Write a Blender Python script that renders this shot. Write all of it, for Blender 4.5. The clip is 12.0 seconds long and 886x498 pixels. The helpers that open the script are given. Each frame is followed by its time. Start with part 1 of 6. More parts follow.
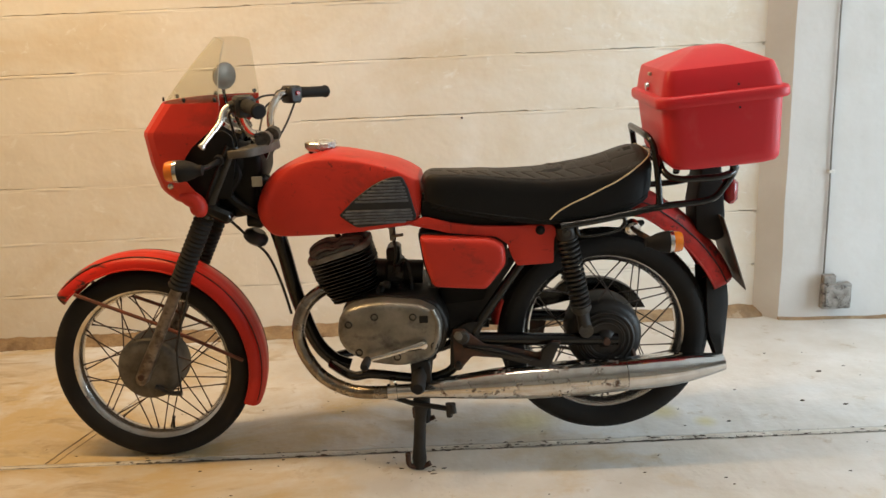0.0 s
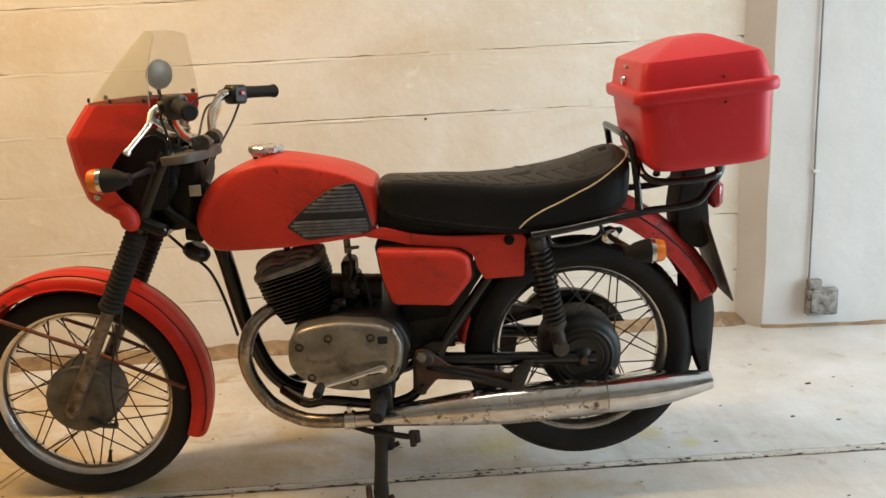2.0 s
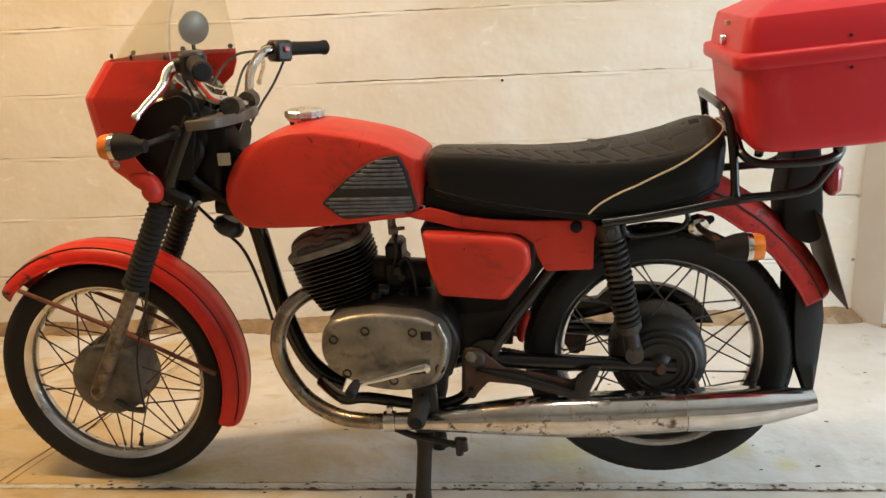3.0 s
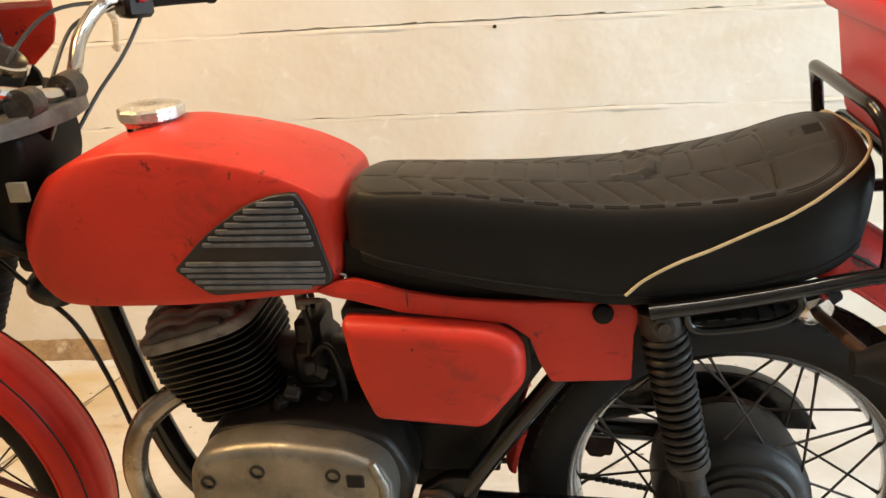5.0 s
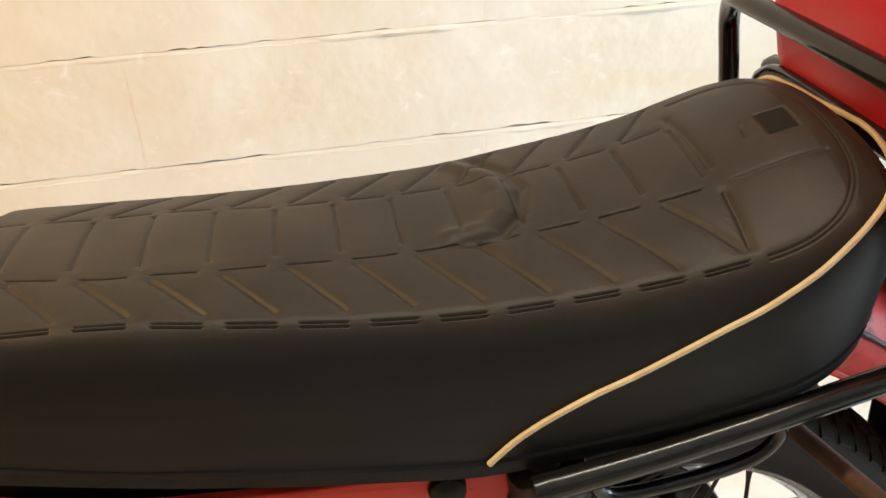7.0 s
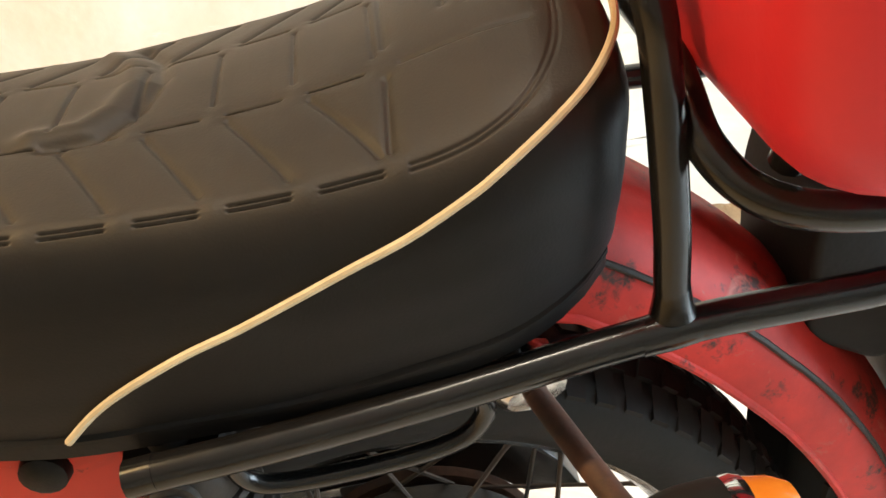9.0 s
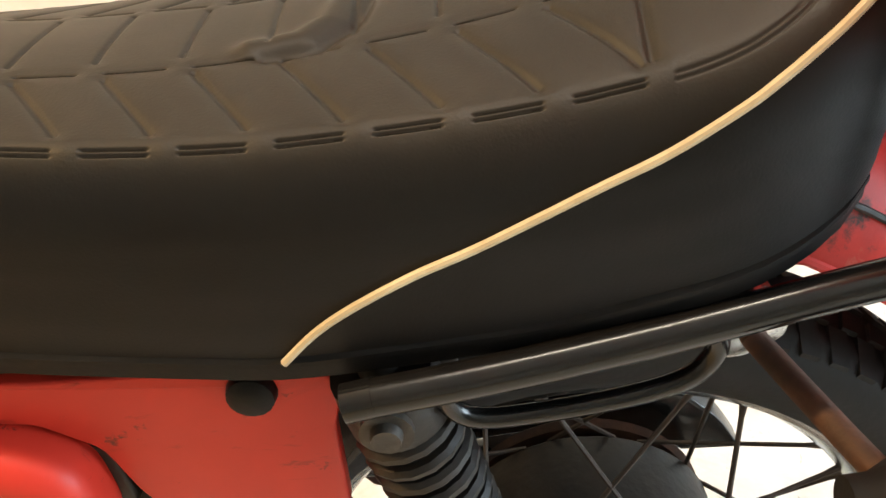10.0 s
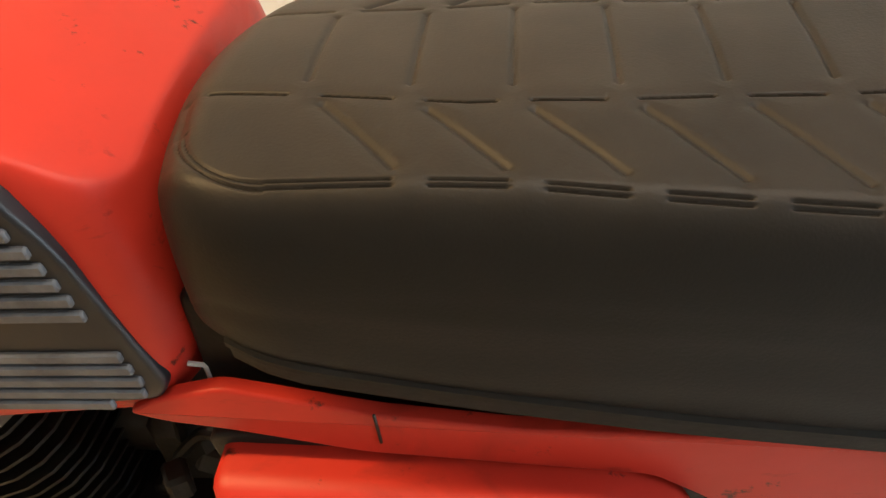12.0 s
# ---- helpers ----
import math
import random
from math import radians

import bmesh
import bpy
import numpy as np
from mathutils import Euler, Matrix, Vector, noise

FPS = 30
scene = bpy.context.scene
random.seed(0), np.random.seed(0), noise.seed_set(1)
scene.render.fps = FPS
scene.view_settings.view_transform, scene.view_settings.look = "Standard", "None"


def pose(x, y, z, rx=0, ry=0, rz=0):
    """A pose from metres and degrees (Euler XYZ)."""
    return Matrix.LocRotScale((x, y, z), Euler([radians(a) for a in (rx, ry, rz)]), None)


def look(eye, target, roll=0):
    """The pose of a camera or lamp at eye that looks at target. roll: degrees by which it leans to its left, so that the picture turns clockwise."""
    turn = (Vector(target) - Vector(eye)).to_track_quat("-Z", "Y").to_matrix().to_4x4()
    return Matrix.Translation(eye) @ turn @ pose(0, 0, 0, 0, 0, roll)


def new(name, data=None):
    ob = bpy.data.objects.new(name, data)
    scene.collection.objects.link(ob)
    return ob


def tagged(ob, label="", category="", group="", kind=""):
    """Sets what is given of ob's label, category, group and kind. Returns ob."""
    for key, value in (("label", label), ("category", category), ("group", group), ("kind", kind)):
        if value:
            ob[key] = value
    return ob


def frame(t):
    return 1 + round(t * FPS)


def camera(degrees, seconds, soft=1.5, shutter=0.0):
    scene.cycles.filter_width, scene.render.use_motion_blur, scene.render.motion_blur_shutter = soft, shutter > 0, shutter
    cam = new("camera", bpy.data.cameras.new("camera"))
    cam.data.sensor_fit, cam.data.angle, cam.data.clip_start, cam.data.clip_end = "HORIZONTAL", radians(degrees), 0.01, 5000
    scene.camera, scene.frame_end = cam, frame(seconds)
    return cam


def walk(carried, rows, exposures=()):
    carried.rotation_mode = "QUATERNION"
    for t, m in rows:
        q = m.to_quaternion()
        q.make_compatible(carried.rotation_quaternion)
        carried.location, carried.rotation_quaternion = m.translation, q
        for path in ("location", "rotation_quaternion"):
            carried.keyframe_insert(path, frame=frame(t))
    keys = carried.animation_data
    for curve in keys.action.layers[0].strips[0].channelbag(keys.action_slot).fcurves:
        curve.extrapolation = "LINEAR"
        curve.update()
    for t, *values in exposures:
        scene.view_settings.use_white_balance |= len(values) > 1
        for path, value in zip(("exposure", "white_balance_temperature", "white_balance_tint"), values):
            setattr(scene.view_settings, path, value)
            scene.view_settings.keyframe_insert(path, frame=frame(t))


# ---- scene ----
cam = camera(54.6, 12.0)
PATH = [
    (0, (0.0367, -0.1381, 1.2469), (0.0389, 1.7929, 0.7260), -2.58),
    (0.5, (-0.0264, -0.1236, 1.2493), (0.0157, 1.8073, 0.7299), -2.51),
    (1, (-0.0845, -0.1008, 1.2357), (0.0392, 1.8233, 0.7042), -2.61),
    (1.5, (-0.0643, -0.0607, 1.2298), (0.0903, 1.8639, 0.7085), -2.62),
    (2, (0.0744, 0.0719, 1.2109), (0.1366, 2.0035, 0.6960), -3.03),
    (2.5, (0.1824, 0.2024, 1.2094), (0.0667, 2.1226, 0.6619), -2.86),
    (2.7, (0.1881, 0.2554, 1.2012), (0.0374, 2.1670, 0.6328), -2.92),
    (4.3, (0.1742, 0.9355, 1.1556), (-0.0503, 2.7961, 0.4572), -3.37),
    (4.5, (0.1899, 1.0044, 1.1606), (-0.0396, 2.8554, 0.4388), -3.50),
    (5, (0.2241, 1.1463, 1.1674), (0.0049, 2.9803, 0.4004), -4.15),
    (5.5, (0.1981, 1.2854, 1.1525), (0.1105, 3.1083, 0.3342), -3.71),
    (6, (0.1499, 1.4652, 1.1476), (0.2698, 3.2527, 0.2584), -3.19),
    (6.5, (0.1717, 1.5617, 1.1306), (0.4323, 3.2966, 0.1704), -3.35),
    (6.7, (0.1955, 1.6224, 1.1212), (0.5024, 3.3363, 0.1371), -2.70),
    (8.5, (0.4332, 1.7537, 1.0306), (0.6178, 3.4264, -0.0501), -3.33),
    (9, (0.4816, 1.7517, 1.0061), (0.6182, 3.4127, -0.0995), -4.80),
    (9.5, (0.4679, 1.7512, 0.9867), (0.5364, 3.4022, -0.1400), -5.12),
    (10, (0.4098, 1.7669, 0.9809), (0.3642, 3.4013, -0.1708), -6.67),
    (10.5, (0.3521, 1.7838, 0.9803), (0.2151, 3.4006, -0.1891), -8.58),
    (11, (0.2927, 1.7995, 0.9891), (0.1028, 3.3844, -0.2159), -8.95),
    (11.5, (0.2106, 1.8186, 1.0040), (-0.0399, 3.3647, -0.2396), -9.24),
    (12, (0.1406, 1.8549, 1.0174), (-0.0906, 3.3450, -0.2964), -8.91),
]
EXPOSURES = [(0.0, -0.36), (2.5, -0.25), (4.5, 0.08), (6.0, 0.08), (7.5, 0.28), (8.5, 0.46), (9.0, 0.64), (9.7, 0.68), (10.5, 0.54), (11.5, 0.36), (12.0, 0.22)]
walk(cam, [(t, look(eye, target, roll)) for t, eye, target, roll in PATH], EXPOSURES)

# ---- world, sun, lights ----
world = bpy.data.worlds.new("world")
scene.world = world
world.use_nodes = True
wn = world.node_tree.nodes
sky = wn.new("ShaderNodeTexSky")
sky.sky_type, sky.sun_disc = "NISHITA", False
sky.sun_elevation, sky.sun_rotation = radians(40), radians(100)
world.node_tree.links.new(sky.outputs[0], wn["Background"].inputs[0])
wn["Background"].inputs[1].default_value = 0.10


def area_lamp(name, power, colour, sx, sy, m):
    d = bpy.data.lights.new(name, "AREA")
    d.shape, d.size, d.size_y, d.energy, d.color = "RECTANGLE", sx, sy, power, colour
    ob = new(name, d)
    ob.matrix_world = m
    return ob


# daylight of the open garage doorway, and a warm lamp inferred overhead, out of view
area_lamp("doorway_daylight", 166, (0.69, 0.85, 0.97), 2.3, 2.0, look((4.1, 1.5, 1.15), (1.0, 2.6, 0.8)))
area_lamp("unseen_lamp_light", 50, (1.0, 0.64, 0.28), 1.2, 0.10, look((-1.3, 2.05, 2.43), (-1.3, 2.05, 0.0)))
# added fill lamp with no known source; brightens the seat and right side
area_lamp("unseen_lamp_light", 16, (1.0, 0.86, 0.70), 1.2, 0.10, look((0.7, 2.05, 2.43), (0.7, 2.05, 0.0)))


# ---- materials ----
def lin(c):
    return (*c, 1.0)


def mat(name, colour, rough=0.5, metal=0.0, other=None, scale=20.0, amount=0.5, bump=0.1, bump_scale=200.0, rough_var=0.1,
        coat=0.0, spots=None, spot_scale=40.0, spot_edge=(0.60, 0.68), obj_random=0.0, spec=0.5,
        stain_and_tone=None, lumps=0.0, lump_scale=12.0, in_place=False, dust_and_light=None):
    """A surface with two scales of variation: clouds of a second colour, fine relief, and spots of wear."""
    m = bpy.data.materials.new(name)
    m.use_nodes = True
    nt = m.node_tree
    n, l = nt.nodes, nt.links
    b = n["Principled BSDF"]
    tc = n.new("ShaderNodeTexCoord")
    where = n.new("ShaderNodeNewGeometry").outputs["Position"] if in_place else tc.outputs["Object"]
    n1 = n.new("ShaderNodeTexNoise")
    n1.inputs["Scale"].default_value, n1.inputs["Detail"].default_value, n1.inputs["Roughness"].default_value = scale, 6, 0.6
    l.new(where, n1.inputs["Vector"])
    ramp = n.new("ShaderNodeMapRange")
    ramp.inputs["From Min"].default_value, ramp.inputs["From Max"].default_value = 0.35, 0.65
    l.new(n1.outputs["Fac"], ramp.inputs["Value"])
    amt = n.new("ShaderNodeMath")
    amt.operation = "MULTIPLY"
    amt.inputs[1].default_value = amount
    l.new(ramp.outputs["Result"], amt.inputs[0])
    mix = n.new("ShaderNodeMix")
    mix.data_type = "RGBA"
    mix.inputs["A"].default_value = lin(colour)
    mix.inputs["B"].default_value = lin(other or tuple(c * 0.7 for c in colour))
    l.new(amt.outputs[0], mix.inputs["Factor"])
    out = mix.outputs["Result"]
    n2 = n.new("ShaderNodeTexNoise")
    n2.inputs["Scale"].default_value, n2.inputs["Detail"].default_value = bump_scale, 4
    l.new(where, n2.inputs["Vector"])
    if spots:
        n3 = n.new("ShaderNodeTexNoise")
        n3.inputs["Scale"].default_value, n3.inputs["Detail"].default_value, n3.inputs["Roughness"].default_value = spot_scale, 8, 0.7
        l.new(where, n3.inputs["Vector"])
        r3 = n.new("ShaderNodeMapRange")
        r3.inputs["From Min"].default_value, r3.inputs["From Max"].default_value = spot_edge
        l.new(n3.outputs["Fac"], r3.inputs["Value"])
        mx = n.new("ShaderNodeMix")
        mx.data_type = "RGBA"
        l.new(r3.outputs["Result"], mx.inputs["Factor"])
        l.new(out, mx.inputs["A"])
        mx.inputs["B"].default_value = lin(spots)
        out = mx.outputs["Result"]
        if metal > 0:
            mm = n.new("ShaderNodeMapRange")
            mm.inputs["To Min"].default_value, mm.inputs["To Max"].default_value = metal, 0.0
            l.new(r3.outputs["Result"], mm.inputs["Value"])
            l.new(mm.outputs["Result"], b.inputs["Metallic"])
    if dust_and_light:
        # dust and overhead light put into the colour of what faces up, thinner in patches
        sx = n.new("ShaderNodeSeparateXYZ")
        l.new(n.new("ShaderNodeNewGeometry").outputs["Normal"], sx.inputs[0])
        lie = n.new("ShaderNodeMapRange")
        lie.inputs["From Min"].default_value, lie.inputs["From Max"].default_value = dust_and_light[1], dust_and_light[2]
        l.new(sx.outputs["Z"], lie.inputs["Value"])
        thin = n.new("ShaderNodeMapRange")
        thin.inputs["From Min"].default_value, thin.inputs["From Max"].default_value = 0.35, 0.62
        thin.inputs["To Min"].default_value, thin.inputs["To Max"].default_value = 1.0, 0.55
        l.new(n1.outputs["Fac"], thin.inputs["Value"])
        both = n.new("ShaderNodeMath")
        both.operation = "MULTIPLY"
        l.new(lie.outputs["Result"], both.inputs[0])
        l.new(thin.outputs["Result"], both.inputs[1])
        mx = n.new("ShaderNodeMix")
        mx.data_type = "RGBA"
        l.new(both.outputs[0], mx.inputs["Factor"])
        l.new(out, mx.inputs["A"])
        mx.inputs["B"].default_value = lin(dust_and_light[0])
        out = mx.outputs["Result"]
    for colour2, sc, lo, hi, stretch, axis, off in stain_and_tone or ():
        # a second layer of dirt, wear and other tone: clouds, stretched or thicker towards one end
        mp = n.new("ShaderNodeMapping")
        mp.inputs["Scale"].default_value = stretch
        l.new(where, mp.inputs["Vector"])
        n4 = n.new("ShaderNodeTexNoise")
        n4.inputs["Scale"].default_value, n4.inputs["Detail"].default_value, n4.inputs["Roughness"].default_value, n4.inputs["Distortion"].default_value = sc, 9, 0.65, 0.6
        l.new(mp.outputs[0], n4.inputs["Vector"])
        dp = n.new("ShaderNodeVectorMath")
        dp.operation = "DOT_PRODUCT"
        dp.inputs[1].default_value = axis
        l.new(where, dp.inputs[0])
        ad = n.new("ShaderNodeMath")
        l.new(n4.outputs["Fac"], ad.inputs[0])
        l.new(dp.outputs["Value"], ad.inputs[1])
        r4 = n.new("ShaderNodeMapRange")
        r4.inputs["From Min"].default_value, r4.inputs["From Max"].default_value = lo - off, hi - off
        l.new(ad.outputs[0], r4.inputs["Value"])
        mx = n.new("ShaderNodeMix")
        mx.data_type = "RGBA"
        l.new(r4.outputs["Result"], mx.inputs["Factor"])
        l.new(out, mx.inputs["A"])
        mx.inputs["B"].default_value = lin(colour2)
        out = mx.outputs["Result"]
    if obj_random:
        oi = n.new("ShaderNodeObjectInfo")
        hs = n.new("ShaderNodeHueSaturation")
        mr = n.new("ShaderNodeMapRange")
        mr.inputs["To Min"].default_value, mr.inputs["To Max"].default_value = 1 - obj_random, 1 + obj_random
        l.new(oi.outputs["Random"], mr.inputs["Value"])
        l.new(mr.outputs["Result"], hs.inputs["Value"])
        l.new(out, hs.inputs["Color"])
        out = hs.outputs["Color"]
    l.new(out, b.inputs["Base Color"])
    rr = n.new("ShaderNodeMapRange")
    rr.inputs["To Min"].default_value, rr.inputs["To Max"].default_value = max(0.02, rough - rough_var), min(1, rough + rough_var)
    l.new(n1.outputs["Fac"], rr.inputs["Value"])
    l.new(rr.outputs["Result"], b.inputs["Roughness"])
    if not (spots and metal > 0):
        b.inputs["Metallic"].default_value = metal
    b.inputs["Coat Weight"].default_value = coat
    b.inputs["Coat Roughness"].default_value = 0.15
    b.inputs["Specular IOR Level"].default_value = spec
    if bump:
        bp = n.new("ShaderNodeBump")
        bp.inputs["Strength"].default_value, bp.inputs["Distance"].default_value = bump, 0.002
        height = n2.outputs["Fac"]
        if lumps:
            n5 = n.new("ShaderNodeTexNoise")
            n5.inputs["Scale"].default_value, n5.inputs["Detail"].default_value = lump_scale, 3
            l.new(where, n5.inputs["Vector"])
            ml = n.new("ShaderNodeMath")
            ml.operation = "MULTIPLY_ADD"
            ml.inputs[1].default_value = lumps
            l.new(n5.outputs["Fac"], ml.inputs[0])
            l.new(height, ml.inputs[2])
            height = ml.outputs[0]
        l.new(height, bp.inputs["Height"])
        l.new(bp.outputs["Normal"], b.inputs["Normal"])
    return m


RED = mat("red_paint", (0.59, 0.037, 0.021), 0.42, other=(0.49, 0.031, 0.018), scale=9, amount=0.7, bump=0.03, bump_scale=60, rough_var=0.12, spec=0.30, lumps=1.5, lump_scale=9,
          spots=(0.10, 0.018, 0.012), spot_scale=34, spot_edge=(0.635, 0.675), stain_and_tone=[((0.30, 0.022, 0.014), 70, 0.62, 0.72, (0.35, 1, 1), (0, 0, 0), 0), ((0.36, 0.030, 0.018), 11, 0.57, 0.70, (0.6, 1, 1), (0, 0, 0), 0)])
RED_CHIP = mat("chipped_red_paint", (0.64, 0.023, 0.010), 0.4, other=(0.48, 0.018, 0.010), scale=9, amount=0.8, bump=0.06, bump_scale=90, spec=0.32,
               spots=(0.12, 0.02, 0.012), spot_scale=30, spot_edge=(0.66, 0.72), stain_and_tone=[((0.045, 0.022, 0.015), 16, 0.64, 0.70, (0.45, 1, 2.2), (-0.95, 0, 0), -0.84)])
SPOKE_DARK = mat("dark_rusty_spoke", (0.055, 0.038, 0.028), 0.6, 0.2, other=(0.028, 0.02, 0.015), scale=40, amount=0.9, bump=0.2)
SPOKE = mat("rusty_spoke", (0.085, 0.042, 0.024), 0.65, 0.1, other=(0.035, 0.022, 0.015), scale=40, amount=0.9, bump=0.2)
STAY = mat("rusty_red_rod", (0.19, 0.052, 0.028), 0.6, other=(0.06, 0.026, 0.017), scale=30, amount=0.9, bump=0.2)
HUBGREY = mat("dull_grey_hub", (0.15, 0.135, 0.115), 0.62, 0.3, other=(0.06, 0.054, 0.046), scale=16, amount=0.9, bump=0.3, bump_scale=110, spots=(0.03, 0.025, 0.02), spot_scale=18, spot_edge=(0.58, 0.68))
BROWNED = mat("browned_fork_metal", (0.26, 0.22, 0.175), 0.45, 0.7, other=(0.10, 0.072, 0.05), scale=20, amount=1.0, bump=0.3, bump_scale=90, spots=(0.055, 0.032, 0.02), spot_scale=28, spot_edge=(0.50, 0.60))
ALLOY = mat("polished_alloy", (0.80, 0.79, 0.76), 0.28, 0.9, other=(0.62, 0.60, 0.56), scale=30, amount=0.5, bump=0.05)
OLD_GLASS = mat("dulled_mirror", (0.20, 0.19, 0.17), 0.35, 0.3, other=(0.13, 0.122, 0.11), scale=14, amount=0.6, bump=0.02)
RED_OLD = mat("weathered_red_paint", (0.58, 0.030, 0.020), 0.55, other=(0.30, 0.022, 0.016), scale=16, amount=0.9, bump=0.15, bump_scale=120, spec=0.3, spots=(0.06, 0.024, 0.018), spot_scale=30, spot_edge=(0.56, 0.64), stain_and_tone=[((0.42, 0.10, 0.07), 38, 0.60, 0.70, (1, 1, 1), (0, 0, 0), 0)])
# Paler pinkish tone, thicker towards the top of the box.
RED_BOX = mat("red_plastic", (0.60, 0.018, 0.026), 0.42, other=(0.55, 0.026, 0.030), scale=6, amount=0.6, bump=0.06, bump_scale=350, rough_var=0.08, spec=0.36, lumps=1.2, lump_scale=8, stain_and_tone=[((0.60, 0.075, 0.070), 4, 0.50, 0.78, (1, 1, 1), (0, 0, 0.55), -0.60)])
# Tone of the upper side stands for dust and light from above.
VINYL = mat("black_vinyl", (0.0034, 0.0036, 0.0040), 0.47, other=(0.0050, 0.0050, 0.0050), scale=8, amount=0.8, bump=0.09, bump_scale=700, rough_var=0.06, spec=0.25, lumps=1.2, lump_scale=20, dust_and_light=((0.034, 0.0280, 0.0210), 0.06, 0.90))
# Groove colour of the seat's pressed lines, with their shade put into it.
GROOVE_SHADE = mat("groove_shade_vinyl", (0.0105, 0.0092, 0.0075), 0.65, other=(0.016, 0.0135, 0.0105), scale=30, amount=0.8, bump=0.05, bump_scale=500, spec=0.12)
BLACK = mat("black_enamel", (0.005, 0.005, 0.005), 0.20, other=(0.010, 0.009, 0.008), scale=25, amount=0.8, bump=0.05, bump_scale=120, spots=(0.06, 0.035, 0.02), spot_scale=30, spot_edge=(0.68, 0.76))
DIRTY = mat("greasy_black_metal", (0.007, 0.006, 0.005), 0.5, other=(0.024, 0.018, 0.013), scale=22, amount=0.8, bump=0.3, bump_scale=140, spec=0.4, spots=(0.036, 0.028, 0.020), spot_scale=34, spot_edge=(0.62, 0.72))
RUBBER = mat("tyre_rubber", (0.0075, 0.007, 0.0065), 0.7, other=(0.016, 0.014, 0.012), scale=14, amount=0.8, bump=0.15, bump_scale=180, spec=0.28)
# Near-black colour; keeps the gaps round steering head and seat base dark.
DEEP_BLACK = mat("deep_black", (0.0028, 0.0027, 0.0026), 0.5, other=(0.006, 0.0055, 0.005), scale=25, amount=0.8, bump=0.2, bump_scale=150, spec=0.22)
PLASTIC = mat("black_plastic", (0.007, 0.007, 0.007), 0.42, other=(0.013, 0.012, 0.011), scale=30, amount=0.6, bump=0.05, bump_scale=300)
CHROME = mat("chrome", (0.72, 0.72, 0.72), 0.13, 1.0, other=(0.50, 0.48, 0.45), scale=30, amount=0.5, bump=0.04, bump_scale=60, rough_var=0.08)
PITTED = mat("pitted_chrome", (0.66, 0.64, 0.61), 0.14, 1.0, other=(0.46, 0.41, 0.35), scale=16, amount=0.7, bump=0.12, bump_scale=90, rough_var=0.12, spots=(0.085, 0.048, 0.028), spot_scale=26, spot_edge=(0.565, 0.63), lumps=2.0, lump_scale=14)
RIMCHROME = mat("rim_chrome", (0.70, 0.69, 0.68), 0.20, 1.0, other=(0.44, 0.42, 0.39), scale=18, amount=0.6, bump=0.06, bump_scale=80, spots=(0.16, 0.10, 0.06), spot_scale=34, spot_edge=(0.60, 0.70))
HEADER = mat("heat_browned_chrome", (0.40, 0.36, 0.31), 0.27, 1.0, other=(0.20, 0.16, 0.12), scale=14, amount=0.9, bump=0.1, bump_scale=90, spots=(0.07, 0.045, 0.03), spot_scale=20, spot_edge=(0.56, 0.68))
ALU = mat("dull_aluminium", (0.29, 0.272, 0.235), 0.40, 0.7, other=(0.15, 0.138, 0.115), scale=12, amount=0.9, bump=0.15, bump_scale=120, rough_var=0.16, spots=(0.075, 0.062, 0.048), spot_scale=13, spot_edge=(0.51, 0.64))
ALU_DARK = mat("grimy_aluminium", (0.10, 0.09, 0.075), 0.55, 0.5, other=(0.035, 0.030, 0.025), scale=14, amount=0.95, bump=0.4, bump_scale=90, rough_var=0.2, spots=(0.02, 0.015, 0.011), spot_scale=20, spot_edge=(0.50, 0.62), lumps=2.0, lump_scale=30)
DUSTY = mat("dusty_cast_metal", (0.26, 0.225, 0.175), 0.85, 0.05, other=(0.13, 0.11, 0.085), scale=24, amount=0.9, bump=0.3, bump_scale=160, spots=(0.035, 0.03, 0.025), spot_scale=26, spot_edge=(0.56, 0.66))
RUST = mat("rusty_steel", (0.10, 0.042, 0.022), 0.7, 0.2, other=(0.035, 0.022, 0.016), scale=30, amount=0.9, bump=0.3, bump_scale=200)
ORANGE = mat("orange_lens", (0.80, 0.22, 0.02), 0.15, other=(0.62, 0.15, 0.01), scale=60, amount=0.5, bump=0.05, coat=0.5)
REDLENS = mat("red_lens", (0.30, 0.012, 0.016), 0.2, other=(0.2, 0.01, 0.012), scale=40, amount=0.5, coat=0.4)
CREAM = mat("cream_piping", (0.60, 0.50, 0.32), 0.5, other=(0.44, 0.34, 0.20), scale=60, amount=0.7, bump=0.1)
BADGE = mat("dark_grey_badge", (0.012, 0.012, 0.014), 0.4, other=(0.02, 0.02, 0.022), scale=40, amount=0.6, bump=0.05)
BADGE_RIB = mat("worn_grey_rib", (0.14, 0.143, 0.152), 0.45, other=(0.06, 0.06, 0.066), scale=50, amount=0.8, bump=0.1)
PLATE = mat("grubby_plate", (0.085, 0.06, 0.038), 0.6, other=(0.05, 0.038, 0.025), scale=25, amount=0.8)
LABEL = mat("pale_label", (0.50, 0.47, 0.36), 0.6, other=(0.38, 0.35, 0.27), scale=40, amount=0.7)
PALE_EDGE = mat("pale_screen_edge", (0.42, 0.39, 0.33), 0.5, other=(0.32, 0.29, 0.24), scale=30, amount=0.7)
CARD = mat("white_plastic", (0.7, 0.69, 0.66), 0.5, other=(0.5, 0.48, 0.44), scale=30, amount=0.7)

